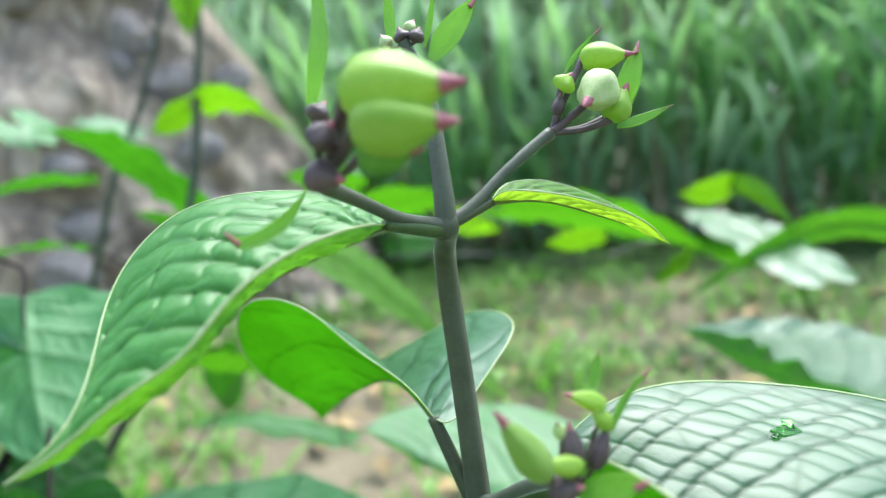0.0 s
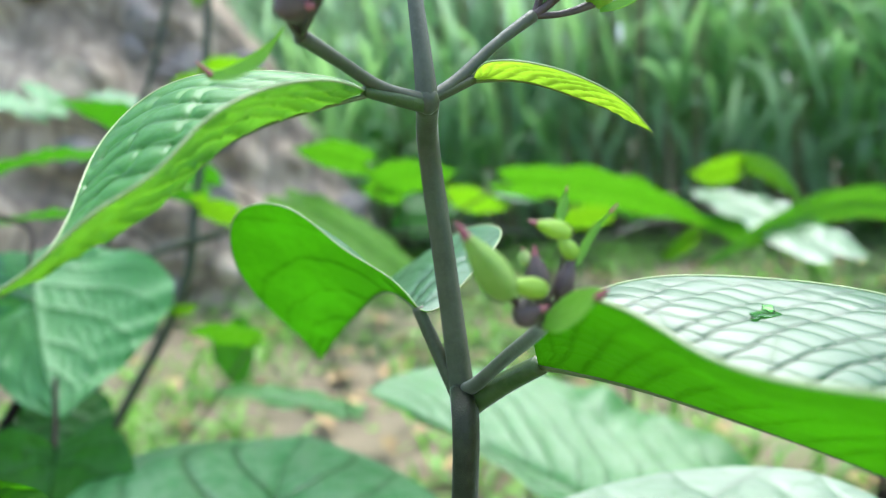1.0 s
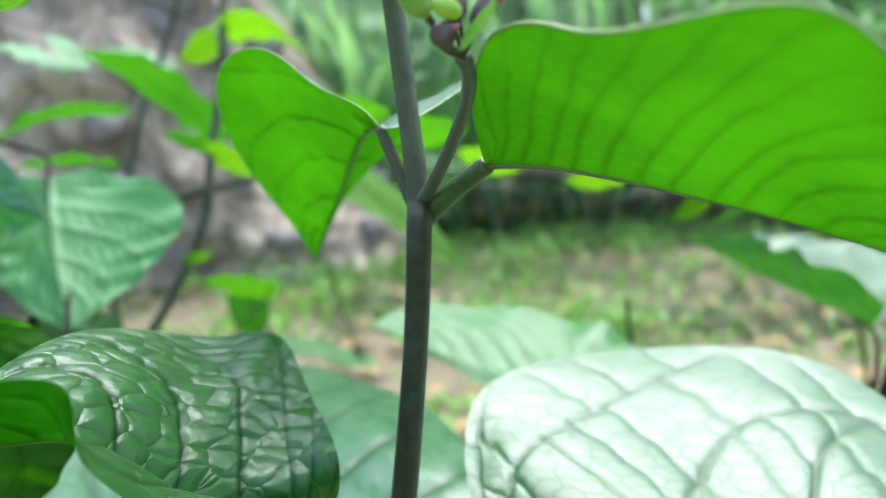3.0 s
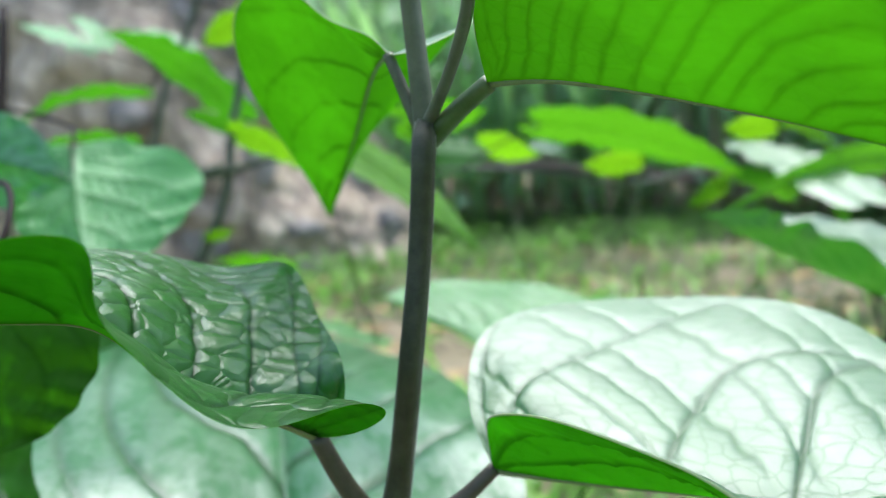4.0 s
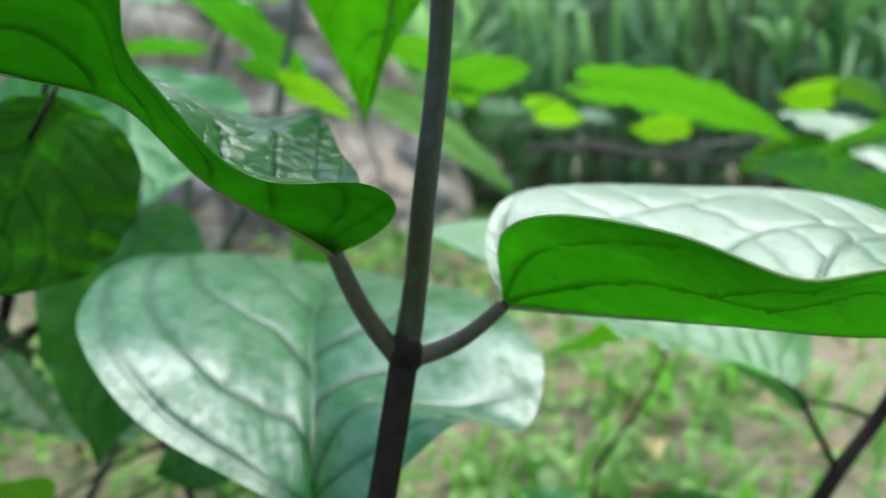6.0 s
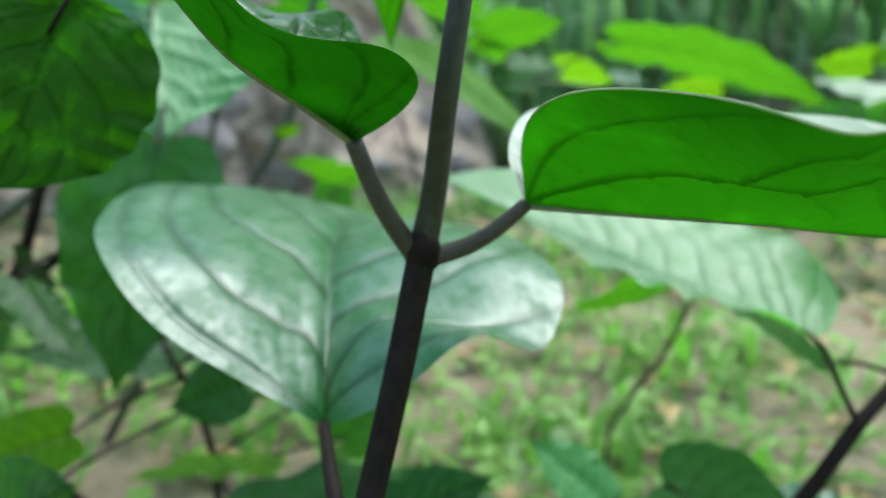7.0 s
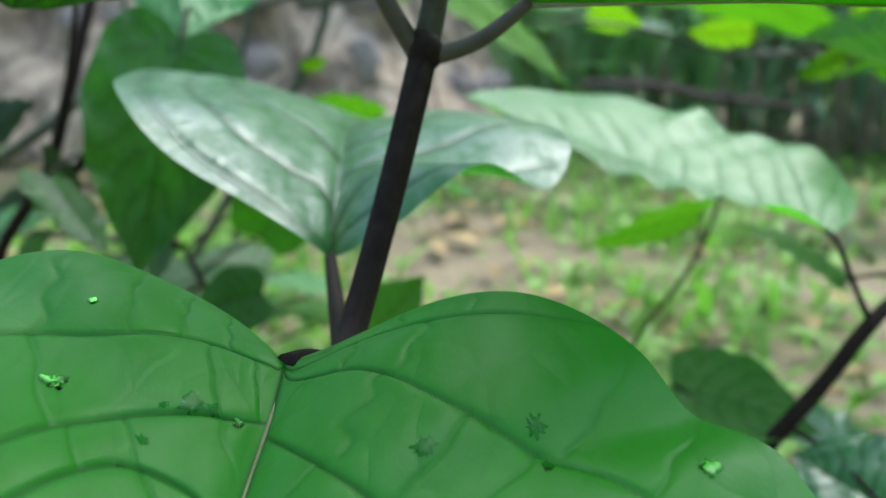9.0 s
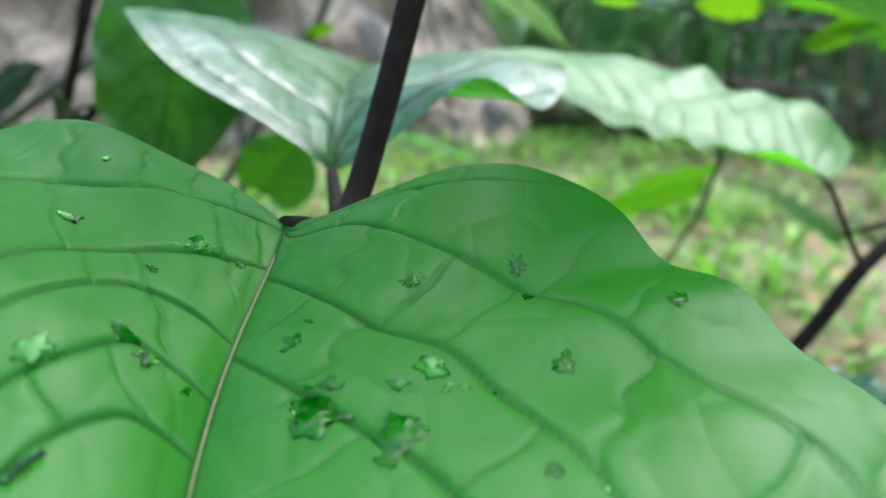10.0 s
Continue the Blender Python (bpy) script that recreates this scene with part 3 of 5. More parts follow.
def bank_sheet():
    """An eroded bank of pale earth, steep towards the clearing."""
    verts = []
    nx, nz = 110, 70
    for j in range(nz):
        h = j / (nz - 1)
        for i in range(nx):
            a = i / (nx - 1)
            x = -3.4 + 3.05 * a
            top = 2.0 * min(1, max(0.0, (1.0 - a) * 2.4) ** 0.75)
            y = 1.9 + 0.9 * a * a + 0.55 * h
            z = -0.1 + (top + 0.1) * h
            v = Vector((x * 2.2, y * 2.2, z * 2.2))
            bump = 0.16 * noise.noise(v) + 0.07 * noise.noise(v * 3.1) + 0.03 * noise.noise(v * 8) + 0.05 * abs(noise.noise(Vector((x * 9, 0, z * 1.3))))
            verts.append((x + 0.3 * bump, y - bump * 1.2, z))
    faces = [(j * nx + i, j * nx + i + 1, (j + 1) * nx + i + 1, (j + 1) * nx + i) for j in range(nz - 1) for i in range(nx - 1)]
    k = len(verts)
    for i in range(nx):
        top = verts[(nz - 1) * nx + i]
        verts.append((top[0] - 0.1, 3.6 + 0.4 * i / nx, max(0.0, top[2] + 0.08 * noise.noise(Vector((i * 0.2, 0, 0))))))
        verts.append((top[0] - 0.1, 4.6, 0.75 * top[2]))
        verts.append((top[0] - 0.1, 5.8, -0.1))
    faces += [((nz - 1) * nx + i, (nz - 1) * nx + i + 1, k + 3 * i + 3, k + 3 * i) for i in range(nx - 1)]
    faces += [(k + 3 * i + q, k + 3 * i + 3 + q, k + 3 * i + 4 + q, k + 3 * i + 1 + q) for i in range(nx - 1) for q in (0, 1)]
    faces += [tuple([j * nx for j in range(nz)][::-1] + [k + 2, k + 1, k][::1]), tuple([j * nx + nx - 1 for j in range(nz)] + [k + 3 * nx - 3, k + 3 * nx - 2, k + 3 * nx - 1])]
    ob = part("earth_bank", mesh_of("earth_bank", verts, faces), EARTH)
    tagged(ob, "eroded pale earth bank with embedded stones", "bank", kind="structure")
    rng = random.Random(5)
    for n in range(42):
        a, h = rng.uniform(0.1, 0.97), rng.uniform(0.02, 0.95)
        i, j = int(a * (nx - 1)), int(h * (nz - 1))
        at = Vector(verts[j * nx + i])
        bm = bmesh.new()
        bmesh.ops.create_icosphere(bm, subdivisions=2, radius=1)
        size = Vector((rng.uniform(0.04, 0.13), rng.uniform(0.04, 0.07), rng.uniform(0.03, 0.09)))
        for v in bm.verts:
            v.co *= 1 + 0.35 * noise.noise(v.co * 1.6 + Vector((n, 0, 0)))
            v.co = Vector((v.co.x * size.x, v.co.y * size.y, v.co.z * size.z)) + at
        part("stone", bm, STONE, ob)
    return ob


bank_sheet()


def thicket():
    """Tall broad-bladed grass, blade by blade: long upright blades on stalks, the paler ones in loose drifts, with more
    high up in place of bright sky gaps.
    """
    rng = random.Random(11)
    sets = ([], []), ([], [])
    for n in range(15000):
        deep = rng.random() ** 1.3
        x = rng.uniform(-5.5, 5.5)
        y = 3.7 + 2.6 * deep + 0.25 * math.sin(x * 1.7) + (0.9 if x < -0.6 else 0)
        rim = n % 9 == 0
        if rim:
            turn = rng.uniform(-3.5, 0.4)
            x, y = (3.2 + 2 * deep) * math.cos(turn), 0.8 + (3.2 + 2 * deep) * math.sin(turn)
        # Deep rows reach extra high, out of view, to shade the far ground.
        root = 0.0 if rim else rng.uniform(0.0, 0.8 + 3.6 * deep)
        size = rng.uniform(0.3, 0.85) * (2.0 if rim else 1.0)
        turn = rng.uniform(0, 2 * math.pi)
        lean = rng.uniform(0.03, 0.4)
        droop = rng.uniform(0.3, 1.2) if n % 2 == 0 else rng.uniform(0.0, 0.35)
        wide = rng.uniform(0.012, 0.03)
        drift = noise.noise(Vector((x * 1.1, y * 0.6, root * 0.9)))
        # Pale blades favoured high up imitate sky glimpsed through the gaps.
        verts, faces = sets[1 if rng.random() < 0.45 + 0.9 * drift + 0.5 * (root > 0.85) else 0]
        dx, dy = math.cos(turn), math.sin(turn)
        k = len(verts)
        seg = 5
        for s in range(seg + 1):
            f = s / seg
            out = size * (lean * f + 0.25 * f * f)
            up = size * (f - droop * f * f * 0.75)
            w = wide * (math.sin(math.pi * (0.12 + 0.88 * (1 - f))) ** 0.7 if f < 1 else 0.02)
            px, py, pz = x + dx * out, y + dy * out, max(0.0, root + up)
            verts += [(px - dy * w, py + dx * w, pz + 0.3 * w), (px, py, pz - 0.3 * w), (px + dy * w, py - dx * w, pz + 0.3 * w)]
        for s in range(seg):
            a = k + 3 * s
            faces += [(a, a + 1, a + 4, a + 3), (a + 1, a + 2, a + 5, a + 4)]
    for (verts, faces), m, label in zip(sets, (REED, REED_PALE_SKY), ("dense thicket of tall broad-bladed green grass", "paler blue-green blades in the tall grass, thicker high up as painted sky gaps")):
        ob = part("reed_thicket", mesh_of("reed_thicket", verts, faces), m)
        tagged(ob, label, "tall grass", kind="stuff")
    verts, faces = [], []
    for n in range(1100):
        x, y = rng.uniform(-5.5, 5.5), 3.8 + 2.6 * rng.random()
        y += 0.9 if x < -0.6 else 0
        tall, r = rng.uniform(2.0, 3.6), rng.uniform(0.006, 0.014)
        lx, ly = rng.uniform(-0.2, 0.2), rng.uniform(-0.2, 0.2)
        k = len(verts)
        for z, q in ((0, 1), (0.5, 0.9), (1, 0.5)):
            verts += [(x + lx * z * z + q * r * math.cos(a), y + ly * z * z + q * r * math.sin(a), z * tall) for a in (0, 1.57, 3.14, 4.71)]
        faces += [(k + 4 * i + j, k + 4 * i + (j + 1) % 4, k + 4 * i + 4 + (j + 1) % 4, k + 4 * i + 4 + j) for i in range(2) for j in range(4)]
    ob = part("reed_stalks", mesh_of("reed_stalks", verts, faces), REED_STALK)
    tagged(ob, "upright brownish stalks within the tall grass", "tall grass", kind="stuff")


thicket()


def weeds():
    """Low herbs and grass over the clearing, thicker in patches."""
    rng = random.Random(23)
    verts, faces = [], []
    made = 0
    # middle, reach and thickness of the green patches
    patches = [(0.2, 1.25, 0.22, 0.8), (0.05, 0.85, 0.22, 0.8), (0.2, 1.9, 0.3, 0.5), (-0.6, 2.9, 0.5, 0.45), (-0.9, 1.2, 0.45, 0.8), (1.2, 2.5, 0.4, 0.3), (0.5, 3.3, 0.4, 0.25), (-0.35, 0.9, 0.25, 0.5), (1.4, 1.2, 0.5, 0.4)]
    while made < 11000:
        x, y = (rng.uniform(-3.2, 3.4), rng.uniform(-0.7, 4.6)) if made % 3 else (rng.uniform(-0.9, 1.3), rng.uniform(0.5, 3.6))
        patch = max(w * math.exp(-(((x - u) / r) ** 2 + ((y - v) / r) ** 2)) for u, v, r, w in patches)
        patch = max(patch, 0.15 * (y > 3.5) + 0.4 * (y < 0.5)) + 0.35 * noise.noise(Vector((x * 2.6, y * 2.6, 3.0)))
        if rng.random() > 0.02 + max(0, patch):
            continue
        made += 1
        g = 0.05 * noise.noise(Vector((x * 0.9, y * 0.9, 0)))
        round_leaf = rng.random() < 0.4
        size = rng.uniform(0.014, 0.045) if round_leaf else rng.uniform(0.05, 0.16)
        wide = size * (0.34 if round_leaf else 0.05)
        h = rng.uniform(0.0, 0.1) if round_leaf else 0.0
        turn, tilt = rng.uniform(0, 6.28), rng.uniform(-0.2, 0.5) if round_leaf else rng.uniform(0.6, 1.3)
        dx, dy = math.cos(turn), math.sin(turn)
        k = len(verts)
        seg = 4
        for s in range(seg + 1):
            f = s / seg
            r = size * f * math.cos(tilt)
            z = g + h + size * f * math.sin(tilt) - size * 0.35 * f * f
            w = wide * math.sin(math.pi * (0.1 + 0.88 * f)) + 0.0004
            verts += [(x + dx * r - dy * w, y + dy * r + dx * w, z + 0.25 * w), (x + dx * r, y + dy * r, z), (x + dx * r + dy * w, y + dy * r - dx * w, z + 0.25 * w)]
        for s in range(seg):
            a = k + 3 * s
            faces += [(a, a + 1, a + 4, a + 3), (a + 1, a + 2, a + 5, a + 4)]
    ob = part("weeds", mesh_of("weeds", verts, faces), GRASS)
    tagged(ob, "low bright green weeds and grass on bare soil", "weeds", kind="stuff")
    verts, faces = [], []
    # Far grass, sown densely so its dark colour dims the shaded soil.
    for n in range(30000):
        x, y = rng.uniform(-2.4, 3.2), rng.uniform(1.6, 4.2)
        if noise.noise(Vector((x * 1.7, y * 2.3, 9.0))) + 0.4 * (y - 2.3) < rng.uniform(-0.35, 0.4):
            continue
        g = 0.05 * noise.noise(Vector((x * 0.9, y * 0.9, 0)))
        size, turn = rng.uniform(0.04, 0.13), rng.uniform(0, 6.28)
        dx, dy = math.cos(turn), math.sin(turn)
        k = len(verts)
        for f in (0.0, 0.45, 0.8, 1.0):
            r, z, w = 0.7 * size * f, g + size * (0.8 * f - 0.45 * f * f), 0.005 * (1.02 - f)
            verts += [(x + dx * r - dy * w, y + dy * r + dx * w, z), (x + dx * r + dy * w, y + dy * r - dx * w, z)]
        faces += [(k + 2 * q, k + 2 * q + 1, k + 2 * q + 3, k + 2 * q + 2) for q in range(3)]
    ob = part("grass", mesh_of("grass", verts, faces), TURF_SHADED)
    tagged(ob, "short green grass on the far side of the clearing, coloured dark for the shade there", "grass", kind="stuff")
    verts, faces = [], []
    for n in range(700):
        x, y = rng.uniform(-2.5, 3), rng.uniform(0.5, 3.0)
        g = 0.05 * noise.noise(Vector((x * 0.9, y * 0.9, 0))) + 0.02
        size, turn = rng.uniform(0.02, 0.06), rng.uniform(0, 6.28)
        dx, dy = math.cos(turn) * size, math.sin(turn) * size
        k = len(verts)
        verts += [(x - dx, y - dy, g), (x - dy * 0.4, y + dx * 0.4, g + 0.012), (x + dx, y + dy, g + 0.006), (x + dy * 0.4, y - dx * 0.4, g + 0.015), (x, y, g + 0.002)]
        faces += [(k, k + 4, k + 1), (k + 1, k + 4, k + 2), (k + 2, k + 4, k + 3), (k + 3, k + 4, k)]
    ob = part("leaf_litter", mesh_of("leaf_litter", verts, faces), LITTER)
    tagged(ob, "dry brown fallen leaves on the soil", "leaf litter", kind="stuff")


weeds()

# ---- the flowering shrub ----
shrub = thing("flowering_shrub", (0.02, 0.1, 0.0), label="flowering shrub with dark four-angled stem, heart-shaped leaves, budding", category="shrub")
A, B, C = (0.0495, 0.1711, 0.6024), (0.0528, 0.1856, 0.5386), (0.0408, 0.1791, 0.4347)
LOW = (0.0346, 0.1401, 0.3656)
TOP = (0.0434, 0.1849, 0.6374)
shoot(shrub, "stem", [A, (0.0491, 0.1721, 0.6099), (0.0483, 0.1754, 0.6186), (0.0466, 0.1809, 0.6299), TOP], [0.0022, 0.0018, 0.0016, 0.0014, 0.0011], STEM_UP, 0.16, 16, label="slim upper stem, grey purple")
shoot(shrub, "stem", [B, (0.0515, 0.1851, 0.5561), (0.0496, 0.1844, 0.5788), (0.0485, 0.1827, 0.5946), A], [0.0028, 0.0025, 0.0024, 0.0023, 0.0024], STEM_UP, 0.18, 16)
shoot(shrub, "stem", [C, (0.0430, 0.1805, 0.4477), (0.0482, 0.1722, 0.4783), (0.0523, 0.1751, 0.5164), (0.0535, 0.1764, 0.5356), B], [0.0038, 0.0032, 0.003, 0.0028, 0.0028, 0.003], STEM, 0.18, 16)
shoot(shrub, "stem", [(0.012, 0.09, -0.01), (0.016, 0.095, 0.15), (0.024, 0.108, 0.28), (0.0413, 0.1145, 0.3660), LOW, (0.0367, 0.1607, 0.3945), C], [0.0065, 0.0058, 0.005, 0.004, 0.0036, 0.0035, 0.0038], STEM_DARK, 0.16, 16, label="dark lower stem")


def node_collar(at, r):
    bm = bmesh.new()
    bmesh.ops.create_uvsphere(bm, u_segments=20, v_segments=12, radius=1)
    for v in bm.verts:
        k = r * (1 + 0.12 * noise.noise(v.co * 3.0))
        v.co = Vector((v.co.x * k, v.co.y * k, v.co.z * k * 1.15)) + Vector(at)
    for f in bm.faces:
        f.smooth = True
    part("node", bm, STEM_UP if r < 0.0035 else STEM if r < 0.004 else STEM_DARK, shrub, "swollen dark node")


node_collar(A, 0.0024)
node_collar(B, 0.003)
node_collar(C, 0.0053)


# side veins of three large leaves: across the half blade, along the midrib
FRONT_NERVES = (
    [[(0, 0), (0.41, 0.17), (0.51, 0.3), (0.66, 0.41), (0.8, 0.585), (1, 0.76)], [(0, 0.17), (0.25, 0.35), (0.41, 0.47), (0.54, 0.64), (0.7, 0.82), (1, 1)], [(0, 0.36), (0.3, 0.6), (0.6, 0.9), (0.8, 1)], [(0, 0), (0.66, 0.1), (0.82, 0.2), (1, 0.3)]],
    [[(0, 0), (0.3, 0.06), (0.49, 0.164), (0.58, 0.31), (0.78, 0.4), (1, 0.5)], [(0, 0.145), (0.22, 0.258), (0.41, 0.39), (0.61, 0.484), (1, 0.68)], [(0, 0.34), (0.15, 0.36), (0.3, 0.4), (1, 0.75)], [(0, 0.453), (0.24, 0.47), (1, 0.85)], [(0, 0.547), (0.2, 0.555), (1, 0.9)]])
HEART_NERVES = (
    [[(0, 0), (0.4, 0.012), (0.75, 0.06), (0.86, 0.15), (0.9, 0.3), (1, 0.56)], [(0, 0.08), (0.17, 0.15), (0.34, 0.17), (0.53, 0.2), (0.64, 0.27), (0.75, 0.38), (0.85, 0.53), (1, 0.7)], [(0, 0.23), (0.17, 0.34), (0.32, 0.36), (0.54, 0.43), (0.8, 0.6), (1, 0.78)], [(0, 0.42), (0.3, 0.55), (0.6, 0.68), (1, 0.88)], [(0, 0.6), (0.5, 0.8), (1, 0.96)]],
    [[(0, 0.03), (0.05, 0.046), (0.51, 0.206), (0.75, 0.25), (1, 0.32)], [(0, 0.15), (0.05, 0.18), (0.25, 0.238), (0.51, 0.31), (1, 0.46)], [(0, 0.28), (0.5, 0.43), (1, 0.6)], [(0, 0.42), (0.5, 0.58), (1, 0.76)], [(0, 0.58), (0.5, 0.74), (1, 0.9)], [(0, 0), (0.5, 0.06), (0.8, 0.14), (1, 0.22)]])
BROAD_NERVES = (
    [[(0, 0), (0.4, 0.1), (0.56, 0.2), (0.58, 0.31), (0.68, 0.415), (0.83, 0.5), (1, 0.58)], [(0, 0.36), (0.19, 0.447), (0.37, 0.51), (0.51, 0.553), (0.69, 0.673), (1, 0.9)], [(0, 0.66), (0.44, 0.68), (0.58, 0.7), (0.81, 0.76), (1, 0.9)], [(0, 0), (0.62, 0.03), (0.8, 0.12), (1, 0.28)]],
    [[(0, 0), (0.27, 0.06), (0.3, 0.26), (0.37, 0.47), (0.53, 0.66), (0.8, 0.85), (1, 1)], [(0, 0), (0.53, 0.03), (0.66, 0.15), (0.75, 0.283), (0.86, 0.43), (0.95, 0.516), (1, 0.56)], [(0.4, 0.48), (0.75, 0.585), (0.95, 0.66), (1, 0.68)]])


def big_leaf(mid, left, right, material, label, seed, stem_at, r0, r1, bend=(0, 0, 0), stalk_material=None, rib_material=None, under=None, rib_size=1.0, edges=(0.0, 0.0), **kw):
    ob = part("leaf", leaf_mesh("leaf", mid, left, right, seed=seed, **kw), material, shrub, label)
    rib = spline(mid, 24) - np.array((0, 0, 1.0 * kw.get("depth", 0.0009)))
    part("midrib", tube("midrib", rib, [r1 * k * rib_size for k in (0.4, 0.3, 0.2, 0.1)], 8, 40), rib_material or MIDRIB, ob, "midrib")
    if under:
        underside(ob, under)
    for line, thick in zip((left, right), edges):
        if thick:
            part("margin", tube("margin", spline(line, kw["nu"]), [thick * 0.5, thick, thick, thick, thick * 0.5], 6, kw["nu"]), MARGIN, ob, "pale thickened leaf edge")
    petiole(ob, stem_at, np.array(mid[0]) + 0.02 * (np.array(mid[1]) - np.array(mid[0])), r0, r1, stalk_material, bend)
    return ob


big_leaf(
    [(0.0389, 0.1619, 0.6043), (0.0278, 0.1531, 0.6013), (0.0178, 0.1429, 0.5962), (0.0099, 0.1334, 0.5878), (-0.0005, 0.1262, 0.5818), (-0.0102, 0.1221, 0.5765)],
    [(0.0389, 0.1619, 0.6043), (0.0347, 0.1478, 0.6054), (0.0266, 0.1351, 0.6032), (0.0201, 0.1282, 0.5984), (0.0147, 0.1241, 0.5924), (0.0075, 0.1222, 0.5880), (-0.0023, 0.1219, 0.5809), (-0.0102, 0.1221, 0.5765)],
    [(0.0389, 0.1619, 0.6043), (0.0278, 0.1804, 0.6090), (0.0087, 0.1750, 0.6105), (-0.0029, 0.1690, 0.6069), (-0.0090, 0.1574, 0.5972), (-0.0065, 0.1408, 0.5868), (-0.0066, 0.1287, 0.5798), (-0.0102, 0.1221, 0.5765)],
    LEAF_ARCH, "bright green quilted young leaf arching downwards", 3, (0.0490, 0.1710, 0.6016), 0.0017, 0.0011, stalk_material=PETIOLE_GREEN, edges=(0.0003, 0.0002), nu=240, nv=66, veins=9, depth=0.001, cell=0.007, crease=0.0018)
big_leaf(
    [(0.0585, 0.1759, 0.6062), (0.0688, 0.1793, 0.6059), (0.0807, 0.1831, 0.6019), (0.0894, 0.1859, 0.5983), (0.0967, 0.1885, 0.5937)],
    [(0.0585, 0.1759, 0.6062), (0.0626, 0.1866, 0.6089), (0.0703, 0.1919, 0.6088), (0.0820, 0.1967, 0.6045), (0.0911, 0.1932, 0.5993), (0.0967, 0.1885, 0.5937)],
    [(0.0585, 0.1759, 0.6062), (0.0614, 0.1683, 0.6086), (0.0696, 0.1664, 0.6078), (0.0807, 0.1713, 0.6043), (0.0905, 0.1810, 0.5992), (0.0967, 0.1885, 0.5937)],
    LEAF_TENDER, "small bright young leaf with a hooked tip", 4, (0.0500, 0.1711, 0.6026), 0.0013, 0.0009, nu=160, nv=48, veins=9, depth=0.0005, cell=0.003, crease=0.0007, edges=(0.0002, 0.0002))
big_leaf(
    [(0.0437, 0.1890, 0.5574), (0.0335, 0.2216, 0.5554), (0.0175, 0.2691, 0.5398), (-0.0047, 0.3249, 0.5138), (-0.0181, 0.3569, 0.4955)],
    [(0.0437, 0.1890, 0.5574), (0.0383, 0.1946, 0.5624), (0.0231, 0.2081, 0.5699), (0.0116, 0.2120, 0.5787), (-0.0087, 0.2279, 0.5772), (-0.0152, 0.2408, 0.5643), (-0.0160, 0.2774, 0.5383), (-0.0166, 0.3243, 0.5137), (-0.0181, 0.3569, 0.4955)],
    [(0.0437, 0.1890, 0.5574), (0.0460, 0.1870, 0.5570), (0.0545, 0.2000, 0.5610), (0.0643, 0.2230, 0.5690), (0.0560, 0.2470, 0.5680), (0.0346, 0.2800, 0.5516), (0.0131, 0.3050, 0.5345), (-0.0181, 0.3569, 0.4955)],
    LEAF_UP, "heart-shaped leaf hanging back, lit through", 5, (0.0520, 0.1854, 0.5374), 0.0019, 0.0014, under=LEAF_UNDER_THIN, edges=(0.00025, 0.00025), nu=200, nv=60, veins=5, quilt=0.35, depth=0.0006)
upper_leaf = big_leaf(
    [(0.0693, 0.1721, 0.5484), (0.0813, 0.1625, 0.5484), (0.1003, 0.1507, 0.5447), (0.1164, 0.1407, 0.5404), (0.1278, 0.1326, 0.5368), (0.1433, 0.1234, 0.5315)],
    [(0.0693, 0.1721, 0.5484), (0.0710, 0.1790, 0.5531), (0.0893, 0.1922, 0.5601), (0.1173, 0.1936, 0.5601), (0.1386, 0.1882, 0.5577), (0.1529, 0.1801, 0.5533), (0.1574, 0.1583, 0.5426), (0.1433, 0.1234, 0.5315)],
    [(0.0693, 0.1721, 0.5484), (0.0673, 0.1566, 0.5600), (0.0699, 0.1380, 0.5698), (0.0744, 0.1264, 0.5717), (0.0790, 0.1183, 0.5707), (0.0840, 0.1101, 0.5684), (0.0928, 0.0993, 0.5680), (0.1049, 0.0918, 0.5678), (0.1200, 0.0980, 0.5572), (0.1433, 0.1234, 0.5315)],
    LEAF_UP, "large quilted leaf, pale sheen above, glowing green beneath", 6, (0.0535, 0.1838, 0.5352), 0.0027, 0.0021, (0.0, 0.0, 0.0006), PETIOLE_GREEN, nu=300, nv=90, veins=12, depth=0.0004, under=LEAF_UNDER_UP, bow=(0.12, 0.05), wobble=0.5, cell=0.0048, sweep=0.3, crease=0.0008, broad=0.0006, edges=(0.0003, 0.0003))
